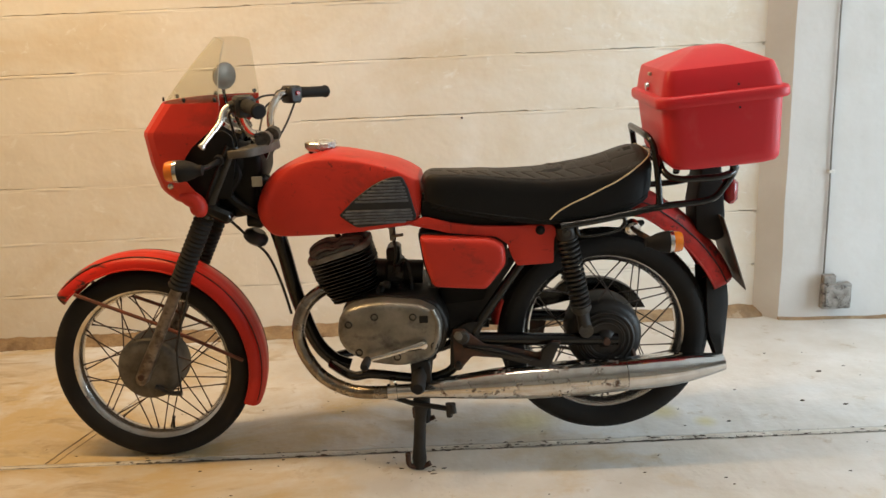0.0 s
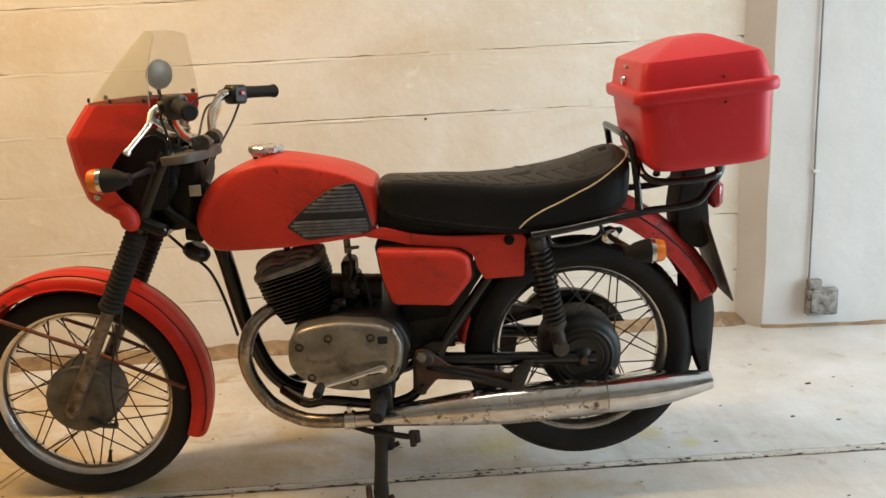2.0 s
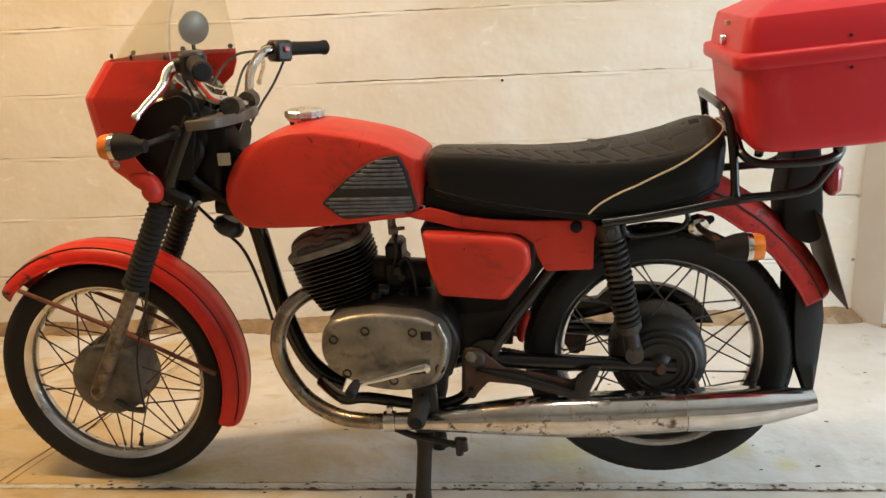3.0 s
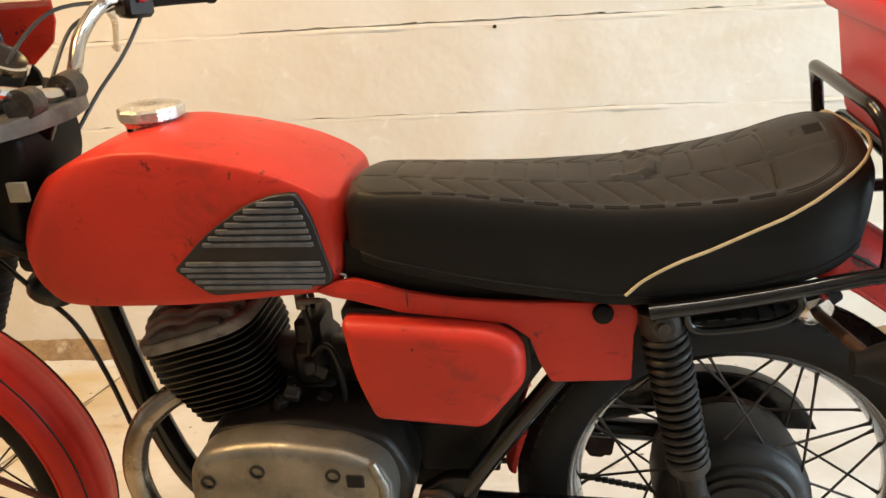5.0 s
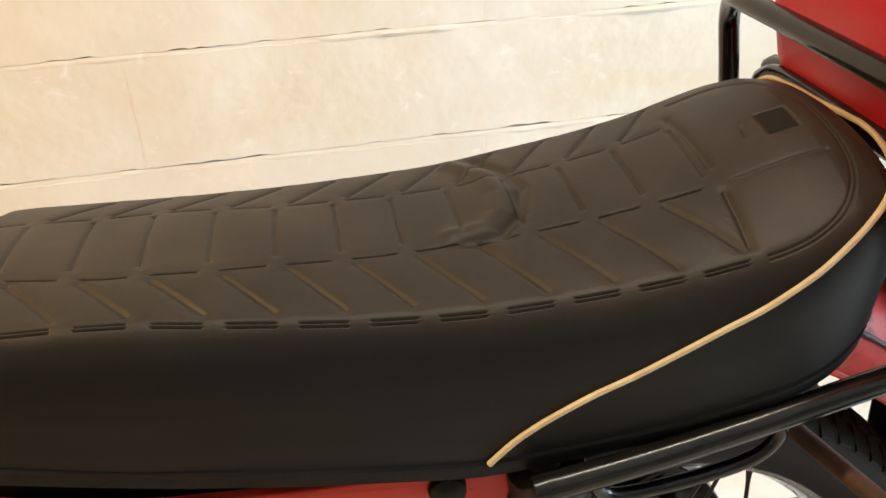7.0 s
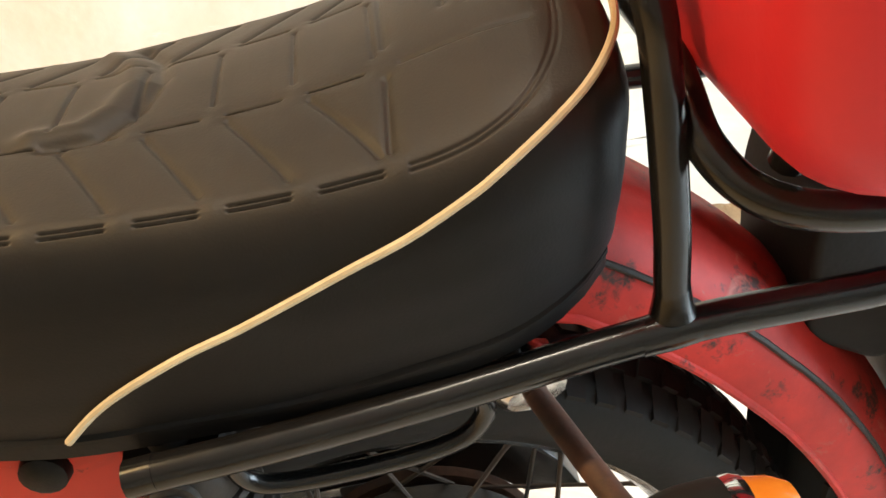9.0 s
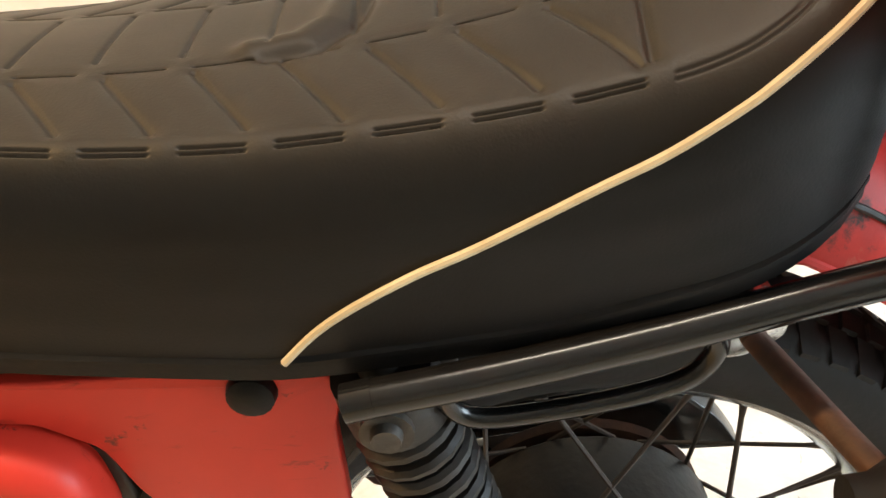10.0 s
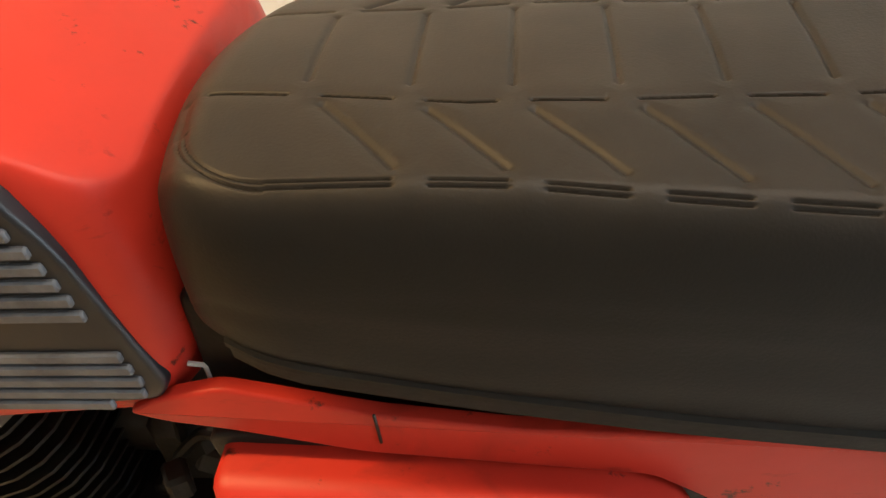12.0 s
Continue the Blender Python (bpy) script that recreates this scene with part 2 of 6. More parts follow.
DULL = mat("bounce_white_wall", (0.74, 0.72, 0.67), 0.8, other=(0.62, 0.59, 0.53), scale=4, amount=0.8, bump=0.5, bump_scale=50)
WALL = mat("white_painted_block", (0.80, 0.765, 0.695), 0.72, other=(0.73, 0.675, 0.575), scale=2.6, amount=0.8, bump=0.42, bump_scale=42, spots=(0.54, 0.48, 0.39), spot_scale=5.0, spot_edge=(0.68, 0.80), obj_random=0.012, spec=0.3, lumps=9.0, lump_scale=7, in_place=True,
           stain_and_tone=[((0.70, 0.61, 0.47), 1.3, 0.50, 0.72, (1, 1, 1.6), (0, 0, 0), 0), ((0.83, 0.80, 0.74), 14, 0.60, 0.70, (1, 1, 1.5), (0, 0, 0), 0)])
MORTAR = mat("painted_mortar", (0.76, 0.72, 0.64), 0.85, other=(0.55, 0.49, 0.40), scale=7, amount=0.8, bump=0.8, bump_scale=70, spec=0.2, in_place=True, spots=(0.46, 0.39, 0.30), spot_scale=9, spot_edge=(0.60, 0.72))
PLASTER = mat("white_plaster", (0.63, 0.62, 0.60), 0.75, other=(0.55, 0.53, 0.495), scale=3.0, amount=0.7, bump=0.35, bump_scale=45, spots=(0.45, 0.42, 0.37), spot_scale=6, spot_edge=(0.68, 0.78), spec=0.3, lumps=6.0, lump_scale=7)
# Tan thickens leftwards and to the front: stains, plus warm light put into colour.
FLOOR = mat("worn_white_floor_paint", (0.72, 0.71, 0.69), 0.58, other=(0.58, 0.545, 0.49), scale=3.4, amount=0.9, bump=0.45, bump_scale=60, spots=(0.40, 0.31, 0.20), spot_scale=9.0, spot_edge=(0.60, 0.74), spec=0.35, lumps=5.0, lump_scale=12, in_place=True,
            stain_and_tone=[((0.56, 0.43, 0.24), 1.7, 0.29, 0.50, (1, 1.6, 1), (-0.10, -0.08, 0), 0.0), ((0.43, 0.33, 0.20), 6.5, 0.555, 0.69, (0.6, 1.5, 1), (-0.07, -0.03, 0), 0.0), ((0.22, 0.165, 0.11), 17, 0.585, 0.70, (0.7, 1.2, 1), (-0.05, -0.03, 0), -0.05),
                   ((0.30, 0.25, 0.18), 46, 0.66, 0.73, (1.2, 0.7, 1), (0, 0, 0), 0.0)])
STRIP = mat("grey_mortar_strip", (0.66, 0.63, 0.57), 0.8, other=(0.48, 0.44, 0.38), scale=9, amount=0.9, bump=0.8, bump_scale=80, spots=(0.13, 0.11, 0.085), spot_scale=16, spot_edge=(0.61, 0.68), in_place=True, lumps=6, lump_scale=20,
            stain_and_tone=[((0.30, 0.26, 0.21), 5, 0.56, 0.66, (1, 1, 1), (0, 0, 0), 0)])
YARD = mat("grey_yard_concrete", (0.42, 0.40, 0.36), 0.85, other=(0.30, 0.28, 0.25), scale=2, amount=0.9, bump=0.6, bump_scale=40)
SOCKET = mat("paint_smeared_metal", (0.34, 0.32, 0.29), 0.6, other=(0.16, 0.14, 0.12), scale=30, amount=0.9, bump=0.4, bump_scale=90, spots=(0.05, 0.04, 0.035), spot_scale=34, spot_edge=(0.55, 0.62))
SHEATH = mat("grey_cable_sheath", (0.20, 0.185, 0.16), 0.6, other=(0.12, 0.11, 0.09), scale=12, amount=0.9, bump=0.3)
GRIME_AND_GAP = mat("dark_grime_and_gap", (0.05, 0.04, 0.03), 0.9, other=(0.10, 0.08, 0.06), scale=30, amount=0.8, bump=0.6, bump_scale=120)
SKIRT = mat("bare_brown_concrete", (0.36, 0.25, 0.14), 0.85, other=(0.20, 0.13, 0.075), scale=14, in_place=True, lumps=10, lump_scale=26, amount=0.9, bump=0.7, bump_scale=60, spots=(0.50, 0.42, 0.31), spot_scale=9, spot_edge=(0.60, 0.72))

# two faint yellow stains on the floor, fading out
fn, fl = FLOOR.node_tree.nodes, FLOOR.node_tree.links
fpos = fn.new("ShaderNodeNewGeometry").outputs["Position"]
for cx, cy, rad in ((0.72, 2.37, 0.075), (0.83, 2.29, 0.050), (0.28, 2.34, 0.13)):
    dist = fn.new("ShaderNodeVectorMath")
    dist.operation = "DISTANCE"
    dist.inputs[1].default_value = (cx, cy, 0)
    fl.new(fpos, dist.inputs[0])
    fade = fn.new("ShaderNodeMapRange")
    fade.interpolation_type = "SMOOTHSTEP"
    fade.inputs["From Min"].default_value, fade.inputs["From Max"].default_value = 0.0, rad
    fade.inputs["To Min"].default_value, fade.inputs["To Max"].default_value = 0.65, 0.0
    fl.new(dist.outputs["Value"], fade.inputs["Value"])
    mix = fn.new("ShaderNodeMix")
    mix.data_type = "RGBA"
    base = fn["Principled BSDF"].inputs["Base Color"]
    fl.new(base.links[0].from_socket, mix.inputs["A"])
    mix.inputs["B"].default_value = (0.62, 0.54, 0.22, 1)
    fl.new(fade.outputs["Result"], mix.inputs["Factor"])
    fl.new(mix.outputs["Result"], base)

GLASS = bpy.data.materials.new("clear_acrylic")
GLASS.use_nodes = True
gn, gl = GLASS.node_tree.nodes, GLASS.node_tree.links
gb = gn["Principled BSDF"]
gb.inputs["Base Color"].default_value = (0.62, 0.57, 0.47, 1)
gb.inputs["Roughness"].default_value = 0.22
gt = gn.new("ShaderNodeBsdfTransparent")
gt.inputs["Color"].default_value = (0.95, 0.94, 0.90, 1)
gz = gn.new("ShaderNodeTexNoise")
gz.inputs["Scale"].default_value, gz.inputs["Detail"].default_value = 9, 5
gr = gn.new("ShaderNodeMapRange")
gr.inputs["To Min"].default_value, gr.inputs["To Max"].default_value = 0.02, 0.13
gx = gn.new("ShaderNodeMixShader")
gl.new(gz.outputs["Fac"], gr.inputs["Value"])
gl.new(gr.outputs["Result"], gx.inputs["Fac"])
gl.new(gt.outputs[0], gx.inputs[1])
gl.new(gb.outputs[0], gx.inputs[2])
gl.new(gx.outputs[0], gn["Material Output"].inputs["Surface"])


# ---- mesh tools ----
class Geo:
    """Vertices and faces gathered before they become one mesh."""

    def __init__(self):
        self.v, self.f = [], []

    def add(self, v, f):
        o = len(self.v)
        self.v += [tuple(p) for p in v]
        self.f += [tuple(i + o for i in q) for q in f]
        return self

    def rings(self, rings, closed=True, cap0=False, cap1=False, loop=False):
        n = len(rings[0])
        v = [p for r in rings for p in r]
        f = []
        m = len(rings)
        for i in range(m if loop else m - 1):
            a, b = i * n, ((i + 1) % m) * n
            for j in range(n if closed else n - 1):
                k = (j + 1) % n
                f.append((a + j, a + k, b + k, b + j))
        if cap0:
            f.append(tuple(range(n))[::-1])
        if cap1:
            f.append(tuple(range((m - 1) * n, m * n)))
        return self.add(v, f)

    def tube(self, pts, r, seg=12, cap=True, flat=1.0):
        """A tube along a polyline; r is one radius or one for each point."""
        pts = [Vector(p) for p in pts]
        rs = r if isinstance(r, (list, tuple)) else [r] * len(pts)
        rings, up = [], None
        for i, p in enumerate(pts):
            d = (pts[min(i + 1, len(pts) - 1)] - pts[max(i - 1, 0)]).normalized()
            if up is None:
                up = Vector((0, 1, 0)) if abs(d.y) < 0.9 else Vector((0, 0, 1))
            a = (up - d * up.dot(d)).normalized()
            b = d.cross(a)
            up = a
            rings.append([p + (a * math.cos(2 * math.pi * k / seg) * flat + b * math.sin(2 * math.pi * k / seg)) * rs[i] for k in range(seg)])
        return self.rings(rings, True, cap, cap)

    def lathe(self, prof, m=Matrix(), seg=32, closed=False):
        """A profile of (along, radius) turned about the x axis of m."""
        rings = []
        for k in range(seg):
            a = 2 * math.pi * k / seg
            rings.append([m @ Vector((x, r * math.cos(a), r * math.sin(a))) for x, r in prof])
        return self.rings(rings, closed, loop=True)

    def plate(self, poly, y0, y1, c=0.003, m=Matrix(), back=True):
        """An outline in x and z, thick from y0 to y1, with its near edge (y0) rounded by c."""
        n = len(poly)
        area = sum(poly[i][0] * poly[(i + 1) % n][1] - poly[(i + 1) % n][0] * poly[i][1] for i in range(n))
        if area < 0:
            poly = poly[::-1]
        nor = []
        for i in range(n):
            a, b, d = Vector(poly[i - 1]), Vector(poly[i]), Vector(poly[(i + 1) % n])
            e, g = (b - a).normalized(), (d - b).normalized()
            k = Vector((-(e.y + g.y), e.x + g.x))
            k = k.normalized() if k.length > 1e-6 else Vector((-e.y, e.x))
            nor.append(k)
        s = 1 if y1 > y0 else -1

        def ring(ins, y):
            return [m @ Vector((poly[i][0] + nor[i].x * ins, y, poly[i][1] + nor[i].y * ins)) for i in range(n)]
        rr = [ring(c, y0), ring(c * 0.5, y0 + s * c * 0.13), ring(c * 0.13, y0 + s * c * 0.5), ring(0, y0 + s * c), ring(0, y1)]
        return self.rings(rr, True, True, back)

    def bevelled(self, poly, radii, y0, y1, c, m=Matrix(), steps=5):
        """As plate, for a wide rounded edge: each step is inset by parallel lines, then rounded."""
        n = len(poly)
        if sum(poly[i][0] * poly[(i + 1) % n][1] - poly[(i + 1) % n][0] * poly[i][1] for i in range(n)) < 0:
            poly = poly[::-1]
            radii = radii[::-1] if isinstance(radii, (list, tuple)) else radii
        rs = list(radii) if isinstance(radii, (list, tuple)) else [radii] * n
        s = 1 if y1 > y0 else -1

        def inset(d):
            out = []
            for i in range(n):
                a, b, k = Vector(poly[i - 1]), Vector(poly[i]), Vector(poly[(i + 1) % n])
                e, g = (b - a).normalized(), (k - b).normalized()
                n1, n2 = Vector((-e.y, e.x)), Vector((-g.y, g.x))
                q = (n1 + n2) / max(0.3, 1 + n1.dot(n2))
                out.append(tuple(b + q * d))
            return out
        rings = []
        for k in range(steps + 1):
            a = math.pi / 2 * k / steps
            ins, y = c * (1 - math.sin(a)), y0 + s * c * (1 - math.cos(a))
            pl = rounded(inset(ins), [max(0.002, r - ins * 0.6) for r in rs])
            rings.append([m @ Vector((x, y, z)) for x, z in pl])
        rings.append([m @ Vector((x, y1, z)) for x, z in rounded(poly, rs)])
        return self.rings(rings, True, True, True)

    def box(self, x0, x1, y0, y1, z0, z1, c=0.003, m=Matrix()):
        """A box with chamfered edges."""
        def rect(i, z):
            return [m @ Vector(p) for p in ((x0 + i, y0 + c, z), (x0 + c, y0 + i, z), (x1 - c, y0 + i, z), (x1 - i, y0 + c, z),
                                            (x1 - i, y1 - c, z), (x1 - c, y1 - i, z), (x0 + c, y1 - i, z), (x0 + i, y1 - c, z))]
        return self.rings([rect(c, z0), rect(0, z0 + c), rect(0, z1 - c), rect(c, z1)], True, True, True)


def curve(pts, n=6):
    """A smooth line through the points (Catmull-Rom), n steps between each two."""
    p = [Vector(q) for q in pts]
    out = []
    for i in range(len(p) - 1):
        a, b, c, d = p[max(i - 1, 0)], p[i], p[i + 1], p[min(i + 2, len(p) - 1)]
        for k in range(n):
            t = k / n
            out.append(0.5 * ((2 * b) + (c - a) * t + (2 * a - 5 * b + 4 * c - d) * t * t + (3 * b - a - 3 * c + d) * t ** 3))
    return out + [p[-1]]


def rounded(poly, r, n=4):
    """An outline with its corners rounded; r is one radius or one for each corner."""
    out, m = [], len(poly)
    for i in range(m):
        a, b, c = Vector(poly[i - 1]), Vector(poly[i]), Vector(poly[(i + 1) % m])
        rr = r[i] if isinstance(r, (list, tuple)) else r
        q = min(rr, (a - b).length * 0.45, (c - b).length * 0.45)
        p0, p1 = b + (a - b).normalized() * q, b + (c - b).normalized() * q
        for k in range(n + 1):
            t = k / n
            out.append(tuple(p0 * (1 - t) ** 2 + b * 2 * t * (1 - t) + p1 * t * t))
    return out


def interp(x, table):
    xs, ys = [a for a, _ in table], [b for _, b in table]
    return float(np.interp(x, xs, ys))


def to_mesh(name, g, material, angle=38):
    me = bpy.data.meshes.new(name)
    me.from_pydata([tuple(p) for p in g.v], [], g.f)
    bm = bmesh.new()
    bm.from_mesh(me)
    bmesh.ops.recalc_face_normals(bm, faces=bm.faces)
    bm.to_mesh(me)
    bm.free()
    me.polygons.foreach_set("use_smooth", [True] * len(me.polygons))
    me.set_sharp_from_angle(angle=radians(angle))
    me.materials.append(material)
    return me


def part(name, g, material, parent=None, label="", angle=38):
    ob = new(name, to_mesh(name, g, material, angle))
    ob.parent = parent
    return tagged(ob, label=label)


def thing(name, at, label, category, kind="", group=""):
    ob = new(name)
    ob.empty_display_size = 0.1
    ob.location = at
    return tagged(ob, label, category, group, kind)


AX_Y = Matrix(((0, 1, 0, 0), (1, 0, 0, 0), (0, 0, 1, 0), (0, 0, 0, 1)))      # turns about the y axis


def about_y(x, z, y=0.0):
    return Matrix.Translation((x, y, z)) @ AX_Y


# ---- the garage ----
WALL_Y, PIL_X, PIL_Y = 3.235, 1.393, 3.15
X0, X1, Y0, HIGH = -4.2, 4.2, -3.2, 2.5


def slab(name, x0, x1, y0, y1, z0, z1, material, label, category):
    g = Geo().box(x0, x1, y0, y1, z0, z1, 0.002)
    return tagged(part(name, g, material), label, category, kind="structure")


# base slab is coloured dark to give the gaps between slabs their shade
floor = slab("floor", X0 - 0.2, X1 + 0.2, Y0 - 0.2, WALL_Y + 0.3, -0.20, -0.012, GRIME_AND_GAP, "worn white painted concrete garage floor with a cracked joint", "floor")
wall_north = slab("wall_north", X0, PIL_X + 0.05, WALL_Y + 0.0108, WALL_Y + 0.25, 0, HIGH, MORTAR, "white painted concrete block wall with cracked joints", "wall")
# unseen west and south walls, kept white to bounce light onto near sides
slab("wall_west", X0 - 0.2, X0, Y0, WALL_Y + 0.25, 0, HIGH, DULL, "plain wall out of view, white to bounce light", "wall")
slab("wall_south", X0 - 0.2, X1 + 0.2, Y0 - 0.2, Y0, 0, HIGH, DULL, "plain wall out of view, white to bounce light", "wall")
wall_east = Geo().box(X1, X1 + 0.2, Y0, 0.3, 0, HIGH, 0.002).box(X1, X1 + 0.2, 2.7, WALL_Y + 0.25, 0, HIGH, 0.002).box(X1, X1 + 0.2, 0.3, 2.7, 2.25, HIGH, 0.002)
tagged(part("wall_east", wall_east, PLASTER), "plain white wall with an open garage doorway", "wall", kind="structure")
slab("ceiling", X0 - 0.2, X1 + 0.2, Y0 - 0.2, WALL_Y + 0.25, HIGH, HIGH + 0.15, PLASTER, "plain white garage ceiling", "ceiling")
g = Geo().box(-160, 160, -160, 160, -0.45, -0.21, 0.01)
tagged(part("ground", g, YARD), "grey concrete yard outside", "ground", kind="structure")


# fixtures added on the unseen ceiling to go with the two lamps
def unseen_lamp(x, y):
    lamp = thing("unseen_ceiling_lamp", (x, y, HIGH), "slim white strip lamp added out of view on the ceiling", "lamp", group="strip lamps on the ceiling")
    part("body", Geo().box(-0.65, 0.65, -0.04, 0.04, -0.05, -0.001, 0.005), CARD, lamp)
    for s in (-1, 1):
        part("end_cap", Geo().box(s * 0.655 - 0.005, s * 0.655 + 0.005, -0.04, 0.04, -0.06, -0.001, 0.003), PLASTIC, lamp)


unseen_lamp(-1.3, 2.05)
unseen_lamp(0.7, 2.05)

# pier, its side splayed to fit the camera's view, and the plastered wall that goes on from it
poly = [(PIL_X, PIL_Y), (X1, PIL_Y - 0.20), (X1, WALL_Y + 0.2), (PIL_X - 0.05, WALL_Y + 0.2), (PIL_X - 0.085, WALL_Y + 0.011), (PIL_X - 0.055, WALL_Y - 0.03)]
rows = []
for z in np.linspace(0, HIGH, 26):
    rows.append([(x + 0.004 * noise.noise((x * 3, y * 3, z * 4)), y + 0.004 * noise.noise((x * 5 + 9, y * 5, z * 4)), z) for x, y in poly])
tagged(part("pier", Geo().rings(rows, True, True, True), PLASTER, angle=25), "white plastered brick pier at the end of the wall", "wall", kind="structure")

# ---- bike frame of reference ----
BIKE = pose(0, 2.225, 0, 0, 0, -2.5)
bike = new("motorcycle")
bike.matrix_world = BIKE
bike.empty_display_size = 0.2
tagged(bike, "old red motorcycle with black seat, standing on its centre stand", "motorcycle")


def group_part(name, label=""):
    ob = new(name)
    ob.parent = bike
    ob.empty_display_size = 0.05
    return tagged(ob, label=label)


def P(name, g, material, parent=None, label="", angle=38):
    return part(name, g, material, parent or bike, label, angle)


# ---- wheels ----
def wheel(name, cx, cz, r_tyre, half, r_rim, hub_r, hub_y0, hub_y1, label, knobbly, cy=0.0):
    w = group_part(name, label)
    m = Matrix.Translation((0, cy, 0)) @ about_y(cx, cz)
    h, d = half, r_tyre - r_rim
    prof = [(-0.6 * h, r_rim - 0.004), (-0.80 * h, r_rim + 0.10 * d), (-0.98 * h, r_rim + 0.34 * d), (-1.0 * h, r_rim + 0.55 * d), (-0.93 * h, r_rim + 0.76 * d), (-0.74 * h, r_rim + 0.90 * d),
            (-0.4 * h, r_rim + 0.975 * d), (0, r_tyre), (0.4 * h, r_rim + 0.975 * d), (0.74 * h, r_rim + 0.90 * d), (0.93 * h, r_rim + 0.76 * d),
            (1.0 * h, r_rim + 0.55 * d), (0.98 * h, r_rim + 0.34 * d), (0.80 * h, r_rim + 0.10 * d), (0.6 * h, r_rim - 0.004)]
    tyre = P("tyre", Geo().lathe(prof, m, 96, True), RUBBER, w, "worn black rubber tyre")
    g = Geo()
    n = 84 if knobbly else 110
    for k in range(n):
        a = 2 * math.pi * k / n
        for row, (y, wd, ln, sk) in enumerate(((-0.72, 0.20, 0.62, 0.10), (-0.28, 0.18, 0.55, -0.12), (0.28, 0.18, 0.55, 0.12), (0.72, 0.20, 0.62, -0.10)) if knobbly
                                              else ((-0.70, 0.16, 0.45, 0.15), (0.70, 0.16, 0.45, -0.15), (-0.22, 0.12, 0.90, 0.0), (0.22, 0.12, 0.90, 0.0))):
            step = 2 * math.pi / n
            off = step * 0.5 * (row % 2)
            v = []
            for hh in (-0.002, 0.0035 if knobbly else 0.0015):
                for sy, sa in ((-1, -1), (1, -1), (1, 1), (-1, 1)):
                    yy = (y + sy * wd) * h
                    rad = r_rim + d * interp(abs(yy) / h, [(0, 1.0), (0.4, 0.975), (0.74, 0.90), (0.93, 0.76), (1.0, 0.6)]) + hh
                    aa = a + off + sa * step * ln * 0.5 + sy * sk * step
                    v.append(m @ Vector((yy, rad * math.cos(aa), rad * math.sin(aa))))
            g.add(v, [(0, 1, 5, 4), (1, 2, 6, 5), (2, 3, 7, 6), (3, 0, 4, 7), (4, 5, 6, 7)])
    P("tread", g, RUBBER, w, angle=20)
    rw = 0.62 * h
    rim = [(-rw, r_rim + 0.008), (-rw - 0.003, r_rim + 0.004), (-rw, r_rim - 0.006), (-rw * 0.62, r_rim - 0.014), (-rw * 0.3, r_rim - 0.020), (0, r_rim - 0.022), (rw * 0.3, r_rim - 0.020), (rw * 0.62, r_rim - 0.014),
           (rw, r_rim - 0.006), (rw + 0.003, r_rim + 0.004), (rw, r_rim + 0.008), (0, r_rim - 0.004)]
    P("rim", Geo().lathe(rim, m, 96, True), RIMCHROME, w, "pitted chrome rim")
    c = 0.008
    hub = [(hub_y0, 0.0), (hub_y0, hub_r - 3 * c), (hub_y0 + c, hub_r - c), (hub_y0 + 2.5 * c, hub_r), (hub_y1 - 2 * c, hub_r), (hub_y1 - c, hub_r - c), (hub_y1, hub_r - 3 * c), (hub_y1, 0.0)]
    hub_part = P("hub", Geo().lathe(hub, m, 48), DIRTY if knobbly else HUBGREY, w, "grimy cast drum brake hub")
    n = 18
    for side, kind in ((-1, 0), (-1, 1), (1, 0), (1, 1)):
        lean = (1 if kind else -1) * 0.62
        y_h = hub_y0 + 0.014 if side < 0 else hub_y1 - 0.012
        a0 = 0.0
        p0 = Vector((y_h, (hub_r - 0.004) * math.cos(a0 - lean * 0.55), (hub_r - 0.004) * math.sin(a0 - lean * 0.55)))
        p1 = Vector((0.004 * side, (r_rim - 0.020) * math.cos(a0 + lean * 0.28), (r_rim - 0.020) * math.sin(a0 + lean * 0.28)))
        mid = p0.lerp(p1, 0.9)
        me = to_mesh("spoke", Geo().tube([p0, mid, p1], [0.0019, 0.0019, 0.0032], 6), SPOKE_DARK if knobbly else SPOKE)
        for k in range(n // 2):
            ob = new("spoke", me)
            ob.parent = w
            ob.matrix_basis = m @ Matrix.Rotation(2 * math.pi * (k / (n // 2)) + 2 * math.pi / n * (0.5 * kind + (0.25 if side > 0 else 0)), 4, "X")
    return w, m


fw, fm = wheel("front_wheel", -0.835, 0.290, 0.294, 0.042, 0.236, 0.097, -0.055, 0.05, "spoked front wheel with black tyre", False)
rw_, rm = wheel("rear_wheel", 0.487, 0.361, 0.297, 0.047, 0.229, 0.106, -0.058, 0.055, "spoked rear wheel with black tyre", True, -0.018)


def bolt(g, x, y, z, r=0.006, d=0.006, side=-1):
    g.lathe([(0, 0.0), (0, r), (side * d * 0.8, r), (side * d, r * 0.8), (side * d, 0)], Matrix.Translation((x, y, z)) @ AX_Y, 6)


# brake plate of the front hub with its cable lever
g = Geo().lathe([(-0.066, 0.0), (-0.067, 0.03), (-0.068, 0.05), (-0.064, 0.078), (-0.056, 0.090)], fm, 40)
P("brake_plate", g, HUBGREY, fw)
for k in range(5):
    a = 0.5 + k * 1.25
    g = Geo().tube([(-0.835 + 0.03 * math.cos(a), -0.066, 0.29 + 0.03 * math.sin(a)), (-0.835 + 0.08 * math.cos(a), -0.060, 0.29 + 0.08 * math.sin(a))], 0.004, 6)
    P("plate_rib", g, HUBGREY, fw)
g = Geo().tube([(-0.815, -0.070, 0.240), (-0.775, -0.076, 0.222), (-0.738, -0.078, 0.222)], [0.008, 0.006, 0.009], 8)
